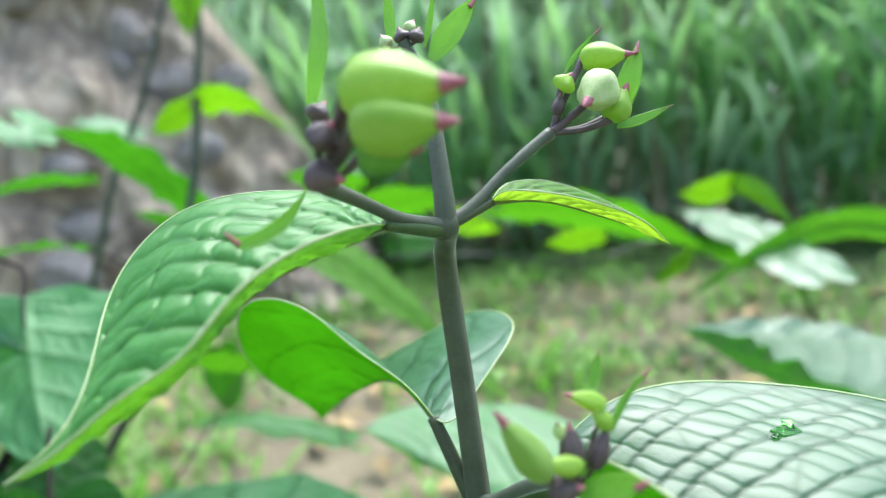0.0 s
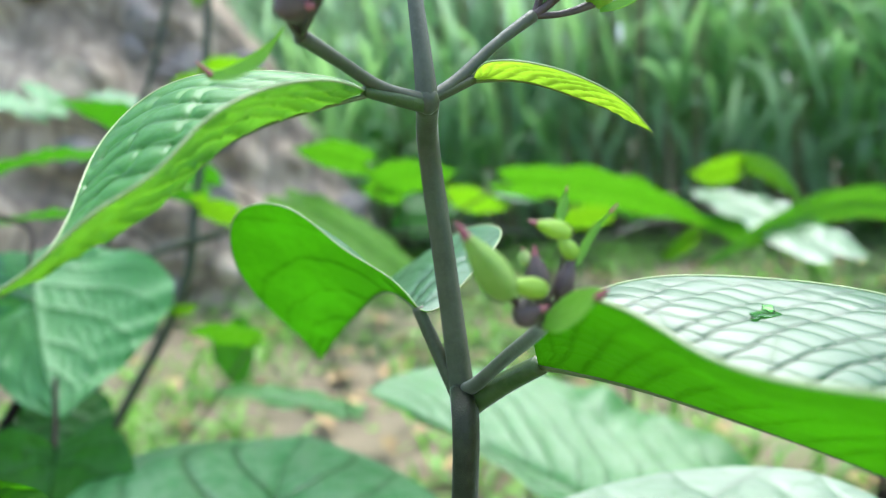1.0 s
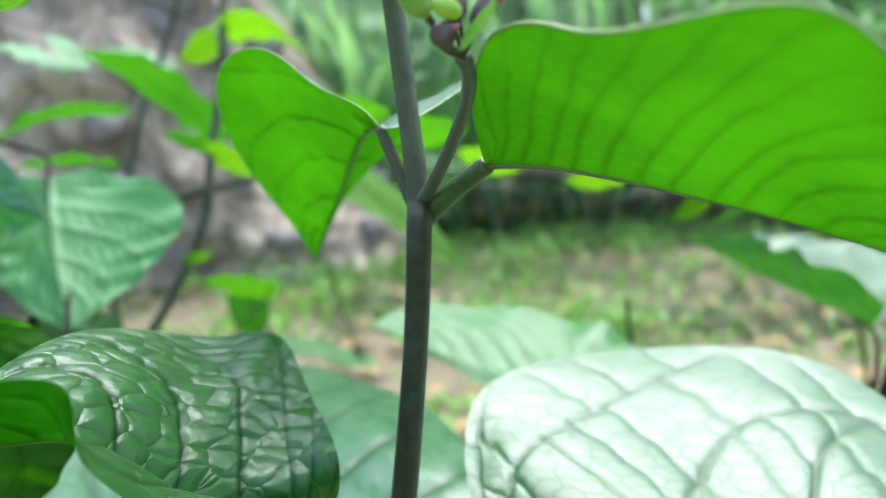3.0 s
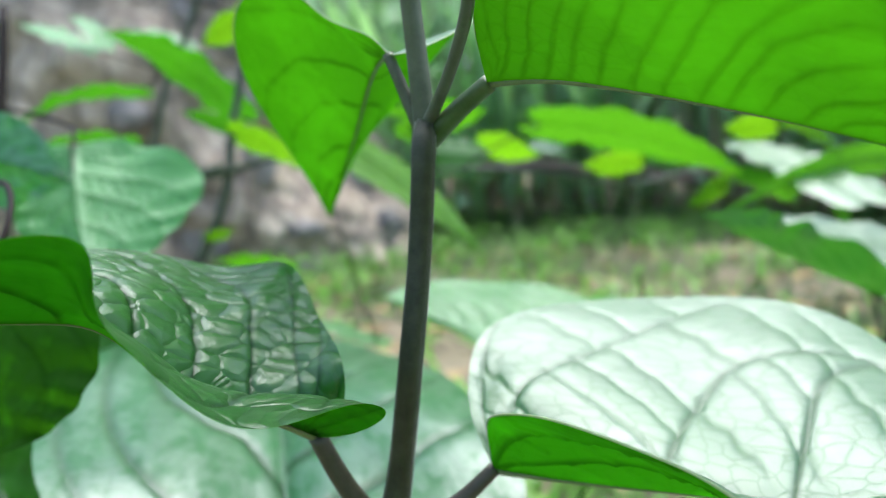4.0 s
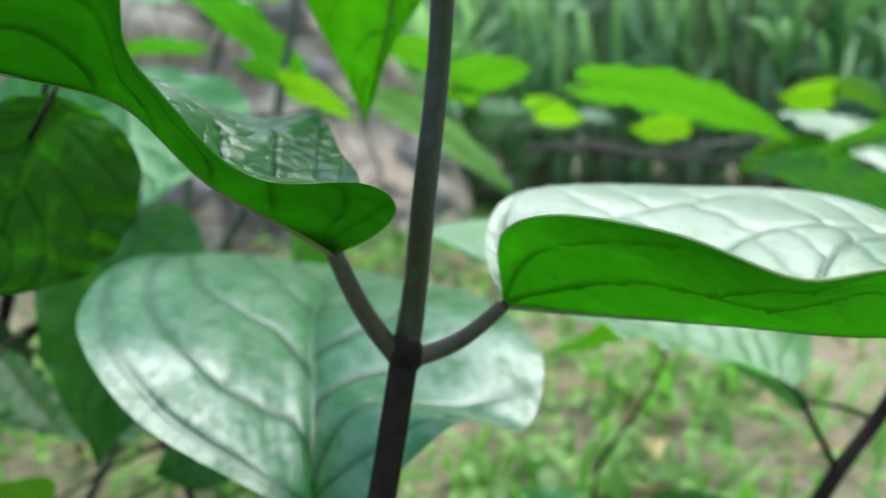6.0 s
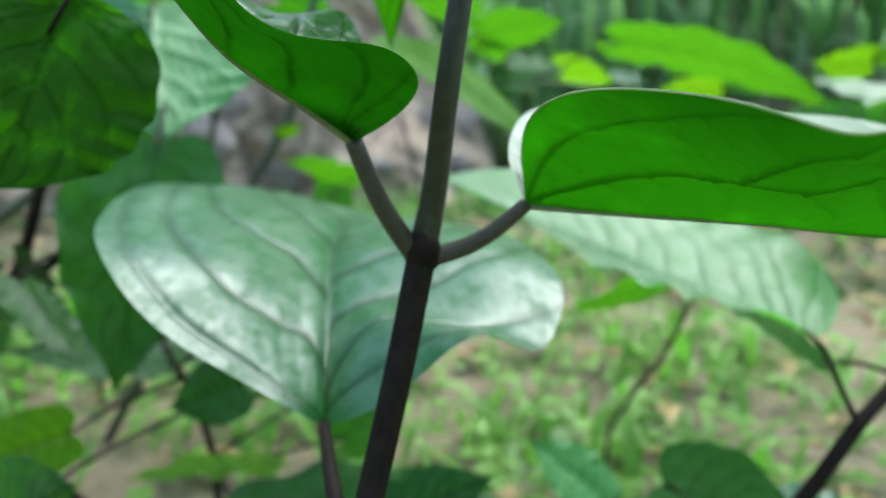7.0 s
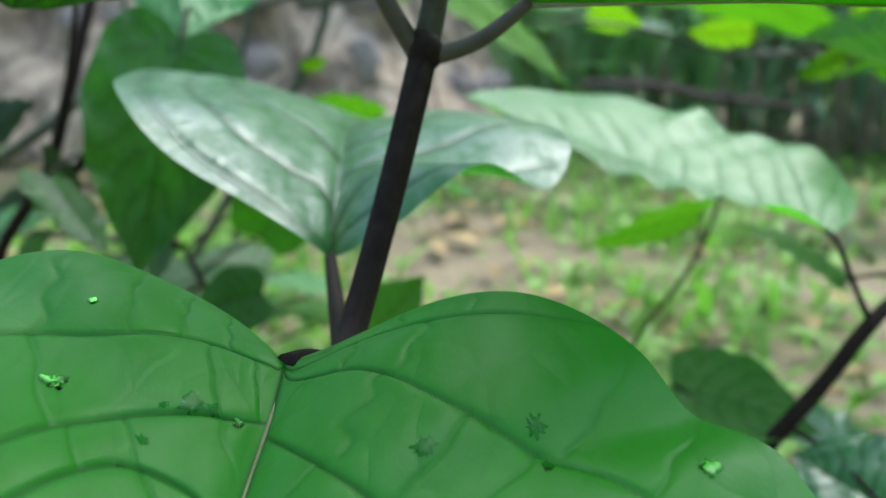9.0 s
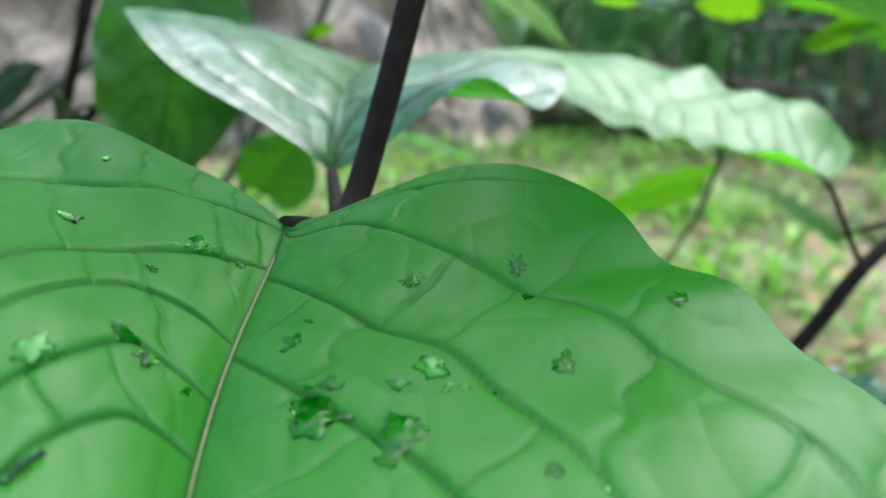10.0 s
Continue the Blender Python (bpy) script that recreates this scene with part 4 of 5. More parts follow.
big_leaf(
    [(0.0254, 0.1681, 0.4646), (0.0148, 0.1592, 0.4743), (0.0007, 0.1464, 0.4874), (-0.0081, 0.1346, 0.5026), (-0.0143, 0.1244, 0.5070), (-0.0272, 0.1111, 0.5107)],
    [(0.0254, 0.1681, 0.4646), (0.0374, 0.1573, 0.4703), (0.0467, 0.1477, 0.4791), (0.0431, 0.1361, 0.4857), (0.0315, 0.1216, 0.4871), (0.0236, 0.1151, 0.4910), (0.0143, 0.1090, 0.5039), (0.0101, 0.1059, 0.5131), (0.0106, 0.1037, 0.5234), (0.0041, 0.1012, 0.5257), (-0.0272, 0.1111, 0.5107)],
    [(0.0254, 0.1681, 0.4646), (0.0301, 0.1694, 0.4687), (0.0330, 0.1677, 0.4810), (0.0190, 0.1951, 0.4897), (0.0064, 0.2106, 0.5003), (-0.0101, 0.2135, 0.4991), (-0.0246, 0.2023, 0.5041), (-0.0327, 0.1819, 0.5104), (-0.0295, 0.1418, 0.5125), (-0.0272, 0.1111, 0.5107)],
    LEAF_WET, "dark glossy wet leaf with upturned margin", 7, (0.0394, 0.1785, 0.4331), 0.0029, 0.0023, (-0.0006, 0.0, -0.0022), PETIOLE_DARK, nu=240, nv=66, under=LEAF_UNDER, veins=5, depth=0.0011, quilt=0.45, cell=0.011, wobble=0.6, crease=0.0016, broad=0.0006)
big_leaf(
    [(0.0677, 0.1852, 0.4485), (0.0912, 0.1789, 0.4489), (0.1177, 0.1731, 0.4493), (0.1298, 0.1705, 0.4493), (0.1494, 0.1683, 0.4486), (0.1793, 0.1660, 0.4513)],
    [(0.0677, 0.1852, 0.4485), (0.0616, 0.1969, 0.4575), (0.0596, 0.2142, 0.4640), (0.0624, 0.2350, 0.4704), (0.0751, 0.2524, 0.4736), (0.1334, 0.2828, 0.4712), (0.1775, 0.2777, 0.4691), (0.1964, 0.2533, 0.4625), (0.1793, 0.1660, 0.4513)],
    [(0.0677, 0.1852, 0.4485), (0.0666, 0.1798, 0.4614), (0.0706, 0.1624, 0.4728), (0.0805, 0.1480, 0.4780), (0.0984, 0.1309, 0.4785), (0.1072, 0.1230, 0.4773), (0.1157, 0.1140, 0.4748), (0.1237, 0.1120, 0.4730), (0.1322, 0.1125, 0.4745), (0.1480, 0.1280, 0.4700), (0.1793, 0.1660, 0.4513)],
    LEAF, "broad leaf with silvery sheen and rolled wavy edge", 8, (0.0423, 0.1791, 0.4330), 0.0027, 0.0019, (0.0, 0.0, -0.003), PETIOLE_DARK, nu=240, nv=66, veins=5, depth=0.0012, wobble=0.35, nerves=BROAD_NERVES, rungs=(0.32, 0.95), under=LEAF_UNDER, bow=(0.04, 0.05), cell=0.014, crease=0.0018, edges=(0.0, 0.0003))
big_leaf(
    [(-0.0012, 0.2122, 0.3624), (-0.0089, 0.2346, 0.3744), (-0.0228, 0.2766, 0.3862), (-0.0499, 0.3567, 0.3934), (-0.0720, 0.4500, 0.3900), (-0.0830, 0.5250, 0.3780), (-0.0850, 0.5800, 0.3680)],
    [(-0.0012, 0.2122, 0.3624), (-0.0083, 0.2024, 0.3720), (-0.0269, 0.1986, 0.3834), (-0.0599, 0.2047, 0.3970), (-0.0924, 0.2246, 0.4143), (-0.1230, 0.2662, 0.4197), (-0.1572, 0.3483, 0.4210), (-0.1700, 0.4300, 0.4110), (-0.1580, 0.4950, 0.3980), (-0.1220, 0.5450, 0.3800), (-0.0850, 0.5800, 0.3680)],
    [(-0.0012, 0.2122, 0.3624), (0.0141, 0.2074, 0.3706), (0.0317, 0.2077, 0.3843), (0.0524, 0.2155, 0.3995), (0.0653, 0.2273, 0.3917), (0.0719, 0.2407, 0.3883), (0.0761, 0.2720, 0.3992), (0.0642, 0.3129, 0.4043), (0.0350, 0.4000, 0.3960), (0.0000, 0.4800, 0.3800), (-0.0420, 0.5380, 0.3710), (-0.0850, 0.5800, 0.3680)],
    LEAF_LOW, "heart-shaped glossy leaf folded along its midrib", 9, (0.0349, 0.1345, 0.3567), 0.003, 0.0022, (0.0, 0.0, 0.0), STEM_DARK, LEAF_LOW, nu=260, nv=60, veins=3, depth=0.002, quilt=0.12, broad=0.0026, crease=0.0034, nerves=HEART_NERVES)
front_leaf = big_leaf(
    [(0.0313, 0.1088, 0.3694), (0.0360, 0.0917, 0.3652), (0.0390, 0.0757, 0.3592), (0.0431, 0.0589, 0.3530), (0.0490, 0.0414, 0.3465), (0.0607, 0.0198, 0.3432), (0.0805, -0.0002, 0.3421)],
    [(0.0313, 0.1088, 0.3694), (0.0396, 0.1168, 0.3716), (0.0584, 0.1262, 0.3803), (0.0780, 0.1279, 0.3843), (0.0940, 0.1227, 0.3820), (0.1062, 0.1136, 0.3768), (0.1140, 0.1083, 0.3704), (0.1214, 0.1057, 0.3697), (0.1288, 0.1017, 0.3678), (0.1357, 0.0943, 0.3621), (0.1483, 0.0822, 0.3577), (0.1526, 0.0589, 0.3470), (0.1214, 0.0226, 0.3412), (0.0805, -0.0002, 0.3421)],
    [(0.0313, 0.1088, 0.3694), (0.0168, 0.1162, 0.3743), (-0.0081, 0.1197, 0.3820), (-0.0197, 0.1072, 0.3896), (-0.0314, 0.0962, 0.3876), (-0.0135, 0.0546, 0.3836), (-0.0010, 0.0297, 0.3680), (0.0259, 0.0133, 0.3509), (0.0596, 0.0009, 0.3452), (0.0805, -0.0002, 0.3421)],
    LEAF_FRONT, "large dark green leaf with sparse water drops", 10, (0.0365, 0.1320, 0.3537), 0.003, 0.0022, (0.0, 0.0, 0.004), STEM_DARK, rib_size=0.55, nu=340, nv=140, veins=4, depth=0.0012, quilt=0.75, cell=0.021, crease=0.0009, wobble=0.3, broad=0.0004, swell=0.25, bow=(0.05, 0.1),
    nerves=FRONT_NERVES, rungs=(0.53, 0.85))

# ---- flower clusters ----


def head(stalk, radii, label, buds, bracts=(), stubs=()):
    """A stalk with short pedicels, closed calyces, narrow bracts."""
    ob = part("inflorescence", tube("inflorescence", stalk, radii, 12, 0, 0.1), STEM_UP, shrub, label)
    hub = np.array(stalk[-1], float)
    for n, (b, t, r, m) in enumerate(buds):
        part("pedicel", tube("pedicel", [hub, (hub + np.array(b)) / 2 + np.array((0, 0, -0.0006)), np.array(b) + 0.06 * (np.array(t) - np.array(b))], [r * 0.26, r * 0.22, r * 0.3], 8), PEDICEL, ob)
        part("bud", bud_mesh("bud", b, t, r, n), m, ob)
        d = np.array(t) - np.array(b)
        part("bud_tip", tube("bud_tip", [np.array(b) + q * d for q in (0.82, 0.91, 0.99, 1.05)], [r * 0.36, r * 0.27, r * 0.17, r * 0.06], 12, 10), CALYX_TIP, ob, "reddish tip")
    for n, (line, wide, out) in enumerate(bracts):
        mid = spline(line, 7)
        across = unit(np.array(out, float)) * wide
        taper = [0.35, 0.8, 1.0, 0.95, 0.75, 0.42, 0.0]
        left = [p - across * k + np.array((0, 0, 0.3 * wide * k)) for p, k in zip(mid, taper)]
        right = [p + across * k + np.array((0, 0, 0.3 * wide * k)) for p, k in zip(mid, taper)]
        part("bract", leaf_mesh("bract", mid, left, right, 24, 8, (0.2, 0.2), 4, 0.0002, 0.2, n + 40, 0.3), BRACT, ob)
        part("bract_tip", tube("bract_tip", [mid[-2], 0.5 * (mid[-2] + mid[-1]), mid[-1]], [wide * 0.22, wide * 0.16, wide * 0.08], 8), CALYX_TIP, ob, "reddish tip")
    for b, t, r in stubs:
        part("pedicel", tube("pedicel", [hub, (hub + np.array(b)) / 2, b, t], [r, r, r, r * 1.4], 8), PEDICEL, ob)
    return ob


head([A, (0.0424, 0.1651, 0.6045), (0.0365, 0.1564, 0.6085), (0.0313, 0.1467, 0.6124)], [0.0015, 0.0012, 0.0012, 0.0014], "yellow-green bud cluster with dark pedicels",
     [((0.0381, 0.1275, 0.6251), (0.0534, 0.1229, 0.6253), 0.0043, CALYX), ((0.0393, 0.1248, 0.6207), (0.0525, 0.1212, 0.6206), 0.0036, CALYX), ((0.0397, 0.1274, 0.6171), (0.0480, 0.1246, 0.6174), 0.0026, BRACT), ((0.0379, 0.1329, 0.6282), (0.0502, 0.1312, 0.6272), 0.0026, CALYX),
      ((0.0335, 0.1314, 0.6185), (0.0363, 0.1299, 0.6217), 0.0021, PEDICEL), ((0.0317, 0.1329, 0.6148), (0.0372, 0.1299, 0.6138), 0.0022, PEDICEL), ((0.0305, 0.1460, 0.6226), (0.0323, 0.1475, 0.6255), 0.0018, PEDICEL)],
     [([(0.0296, 0.1426, 0.6128), (0.0280, 0.1379, 0.6086), (0.0246, 0.1344, 0.6061), (0.0215, 0.1323, 0.6056), (0.0196, 0.1315, 0.6076)], 0.002, (0.2, 0.5, 0.8)), ([(0.0292, 0.1502, 0.6237), (0.0310, 0.1516, 0.6330), (0.0311, 0.1547, 0.6405), (0.0301, 0.1578, 0.6483)], 0.0015, (1, 0.2, 0))])
head([A, (0.0539, 0.1736, 0.6050), (0.0623, 0.1789, 0.6122), (0.0716, 0.1842, 0.6189)], [0.0015, 0.0012, 0.0011, 0.0013], "pale green bud cluster on a slanting stalk",
     [((0.0789, 0.1906, 0.6339), (0.0897, 0.1890, 0.6342), 0.0027, CALYX), ((0.0836, 0.1870, 0.6285), (0.0774, 0.1770, 0.6238), 0.0037, CALYX_PALE), ((0.0858, 0.1911, 0.6218), (0.0911, 0.1939, 0.6329), 0.0025, CALYX),
      ((0.0740, 0.1865, 0.6275), (0.0766, 0.1860, 0.6307), 0.0022, CALYX), ((0.0843, 0.1869, 0.6205), (0.0882, 0.1880, 0.6279), 0.0028, CALYX), ((0.0730, 0.1847, 0.6223), (0.0740, 0.1854, 0.6268), 0.0012, PEDICEL)],
     [([(0.0854, 0.1857, 0.6192), (0.0908, 0.1851, 0.6204), (0.0967, 0.1846, 0.6231)], 0.0012, (0.2, 0.3, 0.9)), ([(0.0761, 0.1922, 0.6313), (0.0795, 0.1940, 0.6360), (0.0847, 0.1948, 0.6408)], 0.0012, (0.8, 0.1, 0.5)), ([(0.0867, 0.1881, 0.6216), (0.0885, 0.1880, 0.6279), (0.0915, 0.1914, 0.6368)], 0.0026, (1, -0.3, 0.1))])
head([TOP, (0.0430, 0.1850, 0.6383), (0.0427, 0.1852, 0.6392)], [0.0012, 0.0012, 0.0012], "small young bud cluster at the shoot tip",
     [((0.0396, 0.1869, 0.6382), (0.0376, 0.1873, 0.6410), 0.0014, CALYX_PALE), ((0.0427, 0.1851, 0.6389), (0.0417, 0.1855, 0.6418), 0.0016, PEDICEL), ((0.0450, 0.1841, 0.6386), (0.0460, 0.1846, 0.6416), 0.0015, PEDICEL), ((0.0432, 0.1874, 0.6409), (0.0448, 0.1889, 0.6438), 0.0013, CALYX_PALE)],
     [([(0.0483, 0.1827, 0.6346), (0.0525, 0.1846, 0.6399), (0.0581, 0.1868, 0.6474)], 0.0026, (0.82, 0.1, -0.55)), ([(0.0396, 0.1901, 0.6392), (0.0394, 0.1920, 0.6452), (0.0392, 0.1930, 0.6524)], 0.0012, (1, 0.2, 0)), ([(0.0469, 0.1851, 0.6375), (0.0483, 0.1870, 0.6438), (0.0493, 0.1878, 0.6495)], 0.0007, (1, 0.2, 0))])
head([B, (0.0560, 0.1775, 0.5428), (0.0600, 0.1690, 0.5490), (0.0645, 0.1560, 0.5570), (0.0674, 0.1400, 0.5650), (0.0668, 0.1330, 0.5681)], [0.0017, 0.0015, 0.0014, 0.0013, 0.0015], "lower bud cluster with purple pedicels",
     [((0.0621, 0.1236, 0.5732), (0.0556, 0.1200, 0.5839), 0.0021, CALYX_DULL), ((0.0712, 0.1302, 0.5806), (0.0653, 0.1286, 0.5830), 0.0012, CALYX), ((0.0717, 0.1297, 0.5772), (0.0689, 0.1293, 0.5810), 0.0011, CALYX),
      ((0.0671, 0.1257, 0.5737), (0.0612, 0.1224, 0.5758), 0.0013, CALYX), ((0.0659, 0.1271, 0.5726), (0.0657, 0.1273, 0.5795), 0.0016, PEDICEL), ((0.0689, 0.1287, 0.5717), (0.0714, 0.1298, 0.5780), 0.0013, PEDICEL),
      ((0.0626, 0.1257, 0.5701), (0.0668, 0.1236, 0.5718), 0.0018, PEDICEL), ((0.0646, 0.1277, 0.5770), (0.0640, 0.1272, 0.5796), 0.0008, CALYX_PALE)],
     [([(0.0665, 0.1265, 0.5689), (0.0704, 0.1213, 0.5713), (0.0738, 0.1170, 0.5754)], 0.0028, (0.3, 0.3, 0.8)), ([(0.0723, 0.1320, 0.5758), (0.0750, 0.1337, 0.5804), (0.0789, 0.1352, 0.5842)], 0.0011, (0.9, 0.1, 0.4)), ([(0.0698, 0.1328, 0.5816), (0.0706, 0.1340, 0.5843), (0.0715, 0.1353, 0.5873)], 0.0008, (1, 0.1, 0))])

# ---- water drops ----
def water_material():
    """A thin film of water: clear, deepening the green below it, with a sharp gloss."""
    m, nt, bsdf = mat("water")
    clear = nt.nodes.new("ShaderNodeBsdfTransparent")
    clear.inputs[0].default_value = (0.42, 0.86, 0.32, 1)
    gloss = add(nt, "ShaderNodeBsdfGlossy", Roughness=0.04)
    edge = add(nt, "ShaderNodeFresnel", IOR=1.33)
    mx = nt.nodes.new("ShaderNodeMixShader")
    nt.links.new(edge.outputs[0], mx.inputs[0])
    nt.links.new(clear.outputs[0], mx.inputs[1])
    nt.links.new(gloss.outputs[0], mx.inputs[2])
    nt.links.new(mx.outputs[0], nt.nodes["Material Output"].inputs[0])
    nt.nodes.remove(bsdf)
    return m


WATER = water_material()


def drop(at, size, seed):
    rng = random.Random(seed)
    bm = bmesh.new()
    bmesh.ops.create_uvsphere(bm, u_segments=40, v_segments=14, radius=1)
    sx, sy = size * rng.uniform(0.7, 1.4), size * rng.uniform(0.6, 1.2)
    for v in bm.verts:
        k = 1 + 0.9 * noise.noise(Vector((v.co.x * 1.4, v.co.y * 1.4, seed * 1.7))) + 0.7 * noise.noise(Vector((v.co.x * 3.3, v.co.y * 3.3, seed * 2.9)))
        ripple = 1 + 0.35 * noise.noise(Vector((v.co.x * 2.6, v.co.y * 2.6, seed * 0.7)))
        v.co = Vector((v.co.x * sx * k, v.co.y * sy * k, max(v.co.z, -0.2) * min(size, 0.002) * 0.14 * ripple))
    for f in bm.faces:
        f.smooth = True
    ob = part("water_drop", bm, WATER)
    ob.location = at
    return tagged(ob, "clear flat water drop lying on the leaf", "water drop", "drops on the leaf")


# east, north, half width in millimetres
DROPS = [(0.024, 0.086, 1.2), (0.027, 0.087, 0.9), (0.032, 0.088, 0.7), (0.021, 0.075, 0.8), (0.021, 0.069, 0.8), (0.003, 0.076, 1.2),
         (-0.004, 0.096, 0.6), (0.020, 0.083, 0.6), (0.028, 0.057, 1.6), (0.033, 0.056, 1.4), (0.023, 0.044, 1.8), (0.031, 0.030, 1.8),
         (0.068, 0.088, 1.5), (0.086, 0.096, 1.4), (0.089, 0.090, 0.8), (0.052, 0.076, 0.5), (0.051, 0.071, 1.2), (0.077, 0.070, 1.5),
         (0.080, 0.067, 0.7), (0.072, 0.066, 0.8), (0.083, 0.068, 0.5), (0.098, 0.077, 1.5), (0.088, 0.069, 0.6), (0.061, 0.064, 0.9),
         (0.061, 0.058, 2.6), (0.076, 0.058, 2.4), (0.075, 0.052, 1.0), (0.099, 0.056, 0.8), (0.107, 0.055, 0.8), (0.116, 0.096, 1.4),
         (0.040, 0.056, 0.6), (0.058, 0.063, 0.7)]


def sprinkle(leaf, drops, first):
    skin = [(v.co.copy(), v.normal.copy()) for v in leaf.data.vertices]
    for n, (x, y, r) in enumerate(drops):
        co, up = min(skin, key=lambda q: (q[0].x - x) ** 2 + (q[0].y - y) ** 2)
        up = up if up.z > 0 else -up
        ob = drop(co + up * 0.0001, r * 0.0014, first + n)
        ob.rotation_euler = up.to_track_quat("Z", "Y").to_euler()


sprinkle(front_leaf, DROPS, 0)
sprinkle(upper_leaf, [(0.1155, 0.1770, 1.9), (0.1180, 0.1790, 1.0)], 70)

# ---- neighbouring shrubs ----
def neighbour(name, lines, radii, label, leaves, bark=None):
    """lines: the shoots; leaves: base, tip, point on the margin, material, sag, fold."""
    ob = thing(name, (lines[0][0][0], lines[0][0][1], 0), label=label, category="shrub")
    for line, r in zip(lines, radii):
        shoot(ob, "stem", line, [r, r * 0.85, r * 0.6], bark or STEM_DARK, 0.1, 10, 0.1)
    for n, (b, t, s, m, sag, fold) in enumerate(leaves):
        side_leaf(ob, lines, b, t, s, m, sag, fold, seed=n + 60 + len(leaves))
    return ob


neighbour("leafy_shrub", [
    [(-0.5500, 0.8000, -0.0200), (-0.3593, 0.8400, 0.3132), (-0.3139, 0.8500, 0.3856), (-0.2786, 0.8600, 0.4643), (-0.2721, 0.8800, 0.5361), (-0.2626, 0.9000, 0.6024), (-0.2578, 0.9200, 0.6901), (-0.2508, 0.9300, 0.7658), (-0.2506, 0.9400, 0.8456)],
    [(-0.4500, 0.9500, -0.0200), (-0.4328, 0.9300, 0.4101), (-0.4068, 0.9500, 0.5299), (-0.3836, 0.9700, 0.6231), (-0.3604, 0.9800, 0.6743), (-0.3276, 0.9900, 0.7722), (-0.3098, 1.0000, 0.8355)],
    [(-0.3018, 0.8400, 0.4871), (-0.2707, 0.8600, 0.4919), (-0.2236, 0.8700, 0.5038), (-0.1787, 0.9000, 0.5083)],
    [(-0.5953, 0.6196, 0.2841), (-0.4786, 0.6119, 0.3490), (-0.3941, 0.7096, 0.4410), (-0.2518, 0.7949, 0.5018)],
    [(-0.6200, 0.9000, -0.0200), (-0.5214, 0.8000, 0.4159), (-0.5050, 0.8000, 0.5677), (-0.5119, 0.8100, 0.6324), (-0.5204, 0.8200, 0.7159)]],
    [0.0065, 0.0052, 0.005, 0.0065, 0.0036], "leafy shrub with thin dark stems beside the bank", [
    ((-0.2620, 0.9300, 0.8504), (-0.2600, 0.9200, 0.7597), (-0.2318, 0.9060, 0.8102), LEAF_YOUNG, 0, 0.1),
    ((-0.2940, 0.9900, 0.6850), (-0.3396, 0.9700, 0.6529), (-0.3142, 0.9620, 0.6869), LEAF_YOUNG, 0, 0.1),
    ((-0.2586, 0.9300, 0.6800), (-0.1369, 0.8800, 0.6358), (-0.1952, 0.8800, 0.6703), LEAF_YOUNG, 0.16, 0.1),
    ((-0.2841, 0.9500, 0.5549), (-0.4256, 0.8700, 0.6619), (-0.3183, 0.8830, 0.6178), LEAF_BACK, 0.12, 0.0),
    ((-0.3641, 1.0000, 0.6547), (-0.4447, 0.9700, 0.6762), (-0.4078, 1.0180, 0.6757), LEAF_PALE, 0.04, 0.0),
    ((-0.4510, 0.9500, 0.6565), (-0.4905, 0.9200, 0.6915), (-0.4766, 0.9680, 0.6833), LEAF_PALE, 0.02, 0.0),
    ((-0.4685, 1.0500, 0.5977), (-0.6318, 0.9800, 0.5506), (-0.5196, 0.9920, 0.5869), LEAF_BACK, 0.13, 0.0),
    ((-0.3497, 0.8000, 0.5306), (-0.4556, 0.7700, 0.5282), (-0.3745, 0.7580, 0.5364), LEAF_BACK, 0.08, 0.0),
    ((-0.2652, 0.8600, 0.5432), (-0.3161, 0.8400, 0.5632), (-0.2734, 0.8320, 0.5599), LEAF_BACK, 0.03, 0.0),
    ((-0.2473, 0.8300, 0.5322), (-0.1484, 0.8000, 0.4895), (-0.1903, 0.7880, 0.5263), LEAF_YOUNG, 0.05, 0.1),
    ((-0.3648, 1.2000, 0.3092), (-0.3458, 1.1800, 0.1972), (-0.3177, 1.1820, 0.2730), LEAF_BACK, 0, 0.1),
    ((-0.2963, 0.8400, 0.4120), (-0.2544, 0.8200, 0.4277), (-0.2775, 0.8220, 0.4266), LEAF_YOUNG, 0, 0.1),
    ((-0.4777, 0.9500, 0.6497), (-0.5623, 0.9200, 0.6847), (-0.5263, 0.9680, 0.6771), LEAF_PALE, 0.04, 0.0),
    ((-0.1044, 0.8800, 0.2671), (-0.3050, 0.8600, 0.3077), (-0.1973, 0.9220, 0.2785), LEAF_WAVY, 0.05, 0.1),
], STEM_THIN)
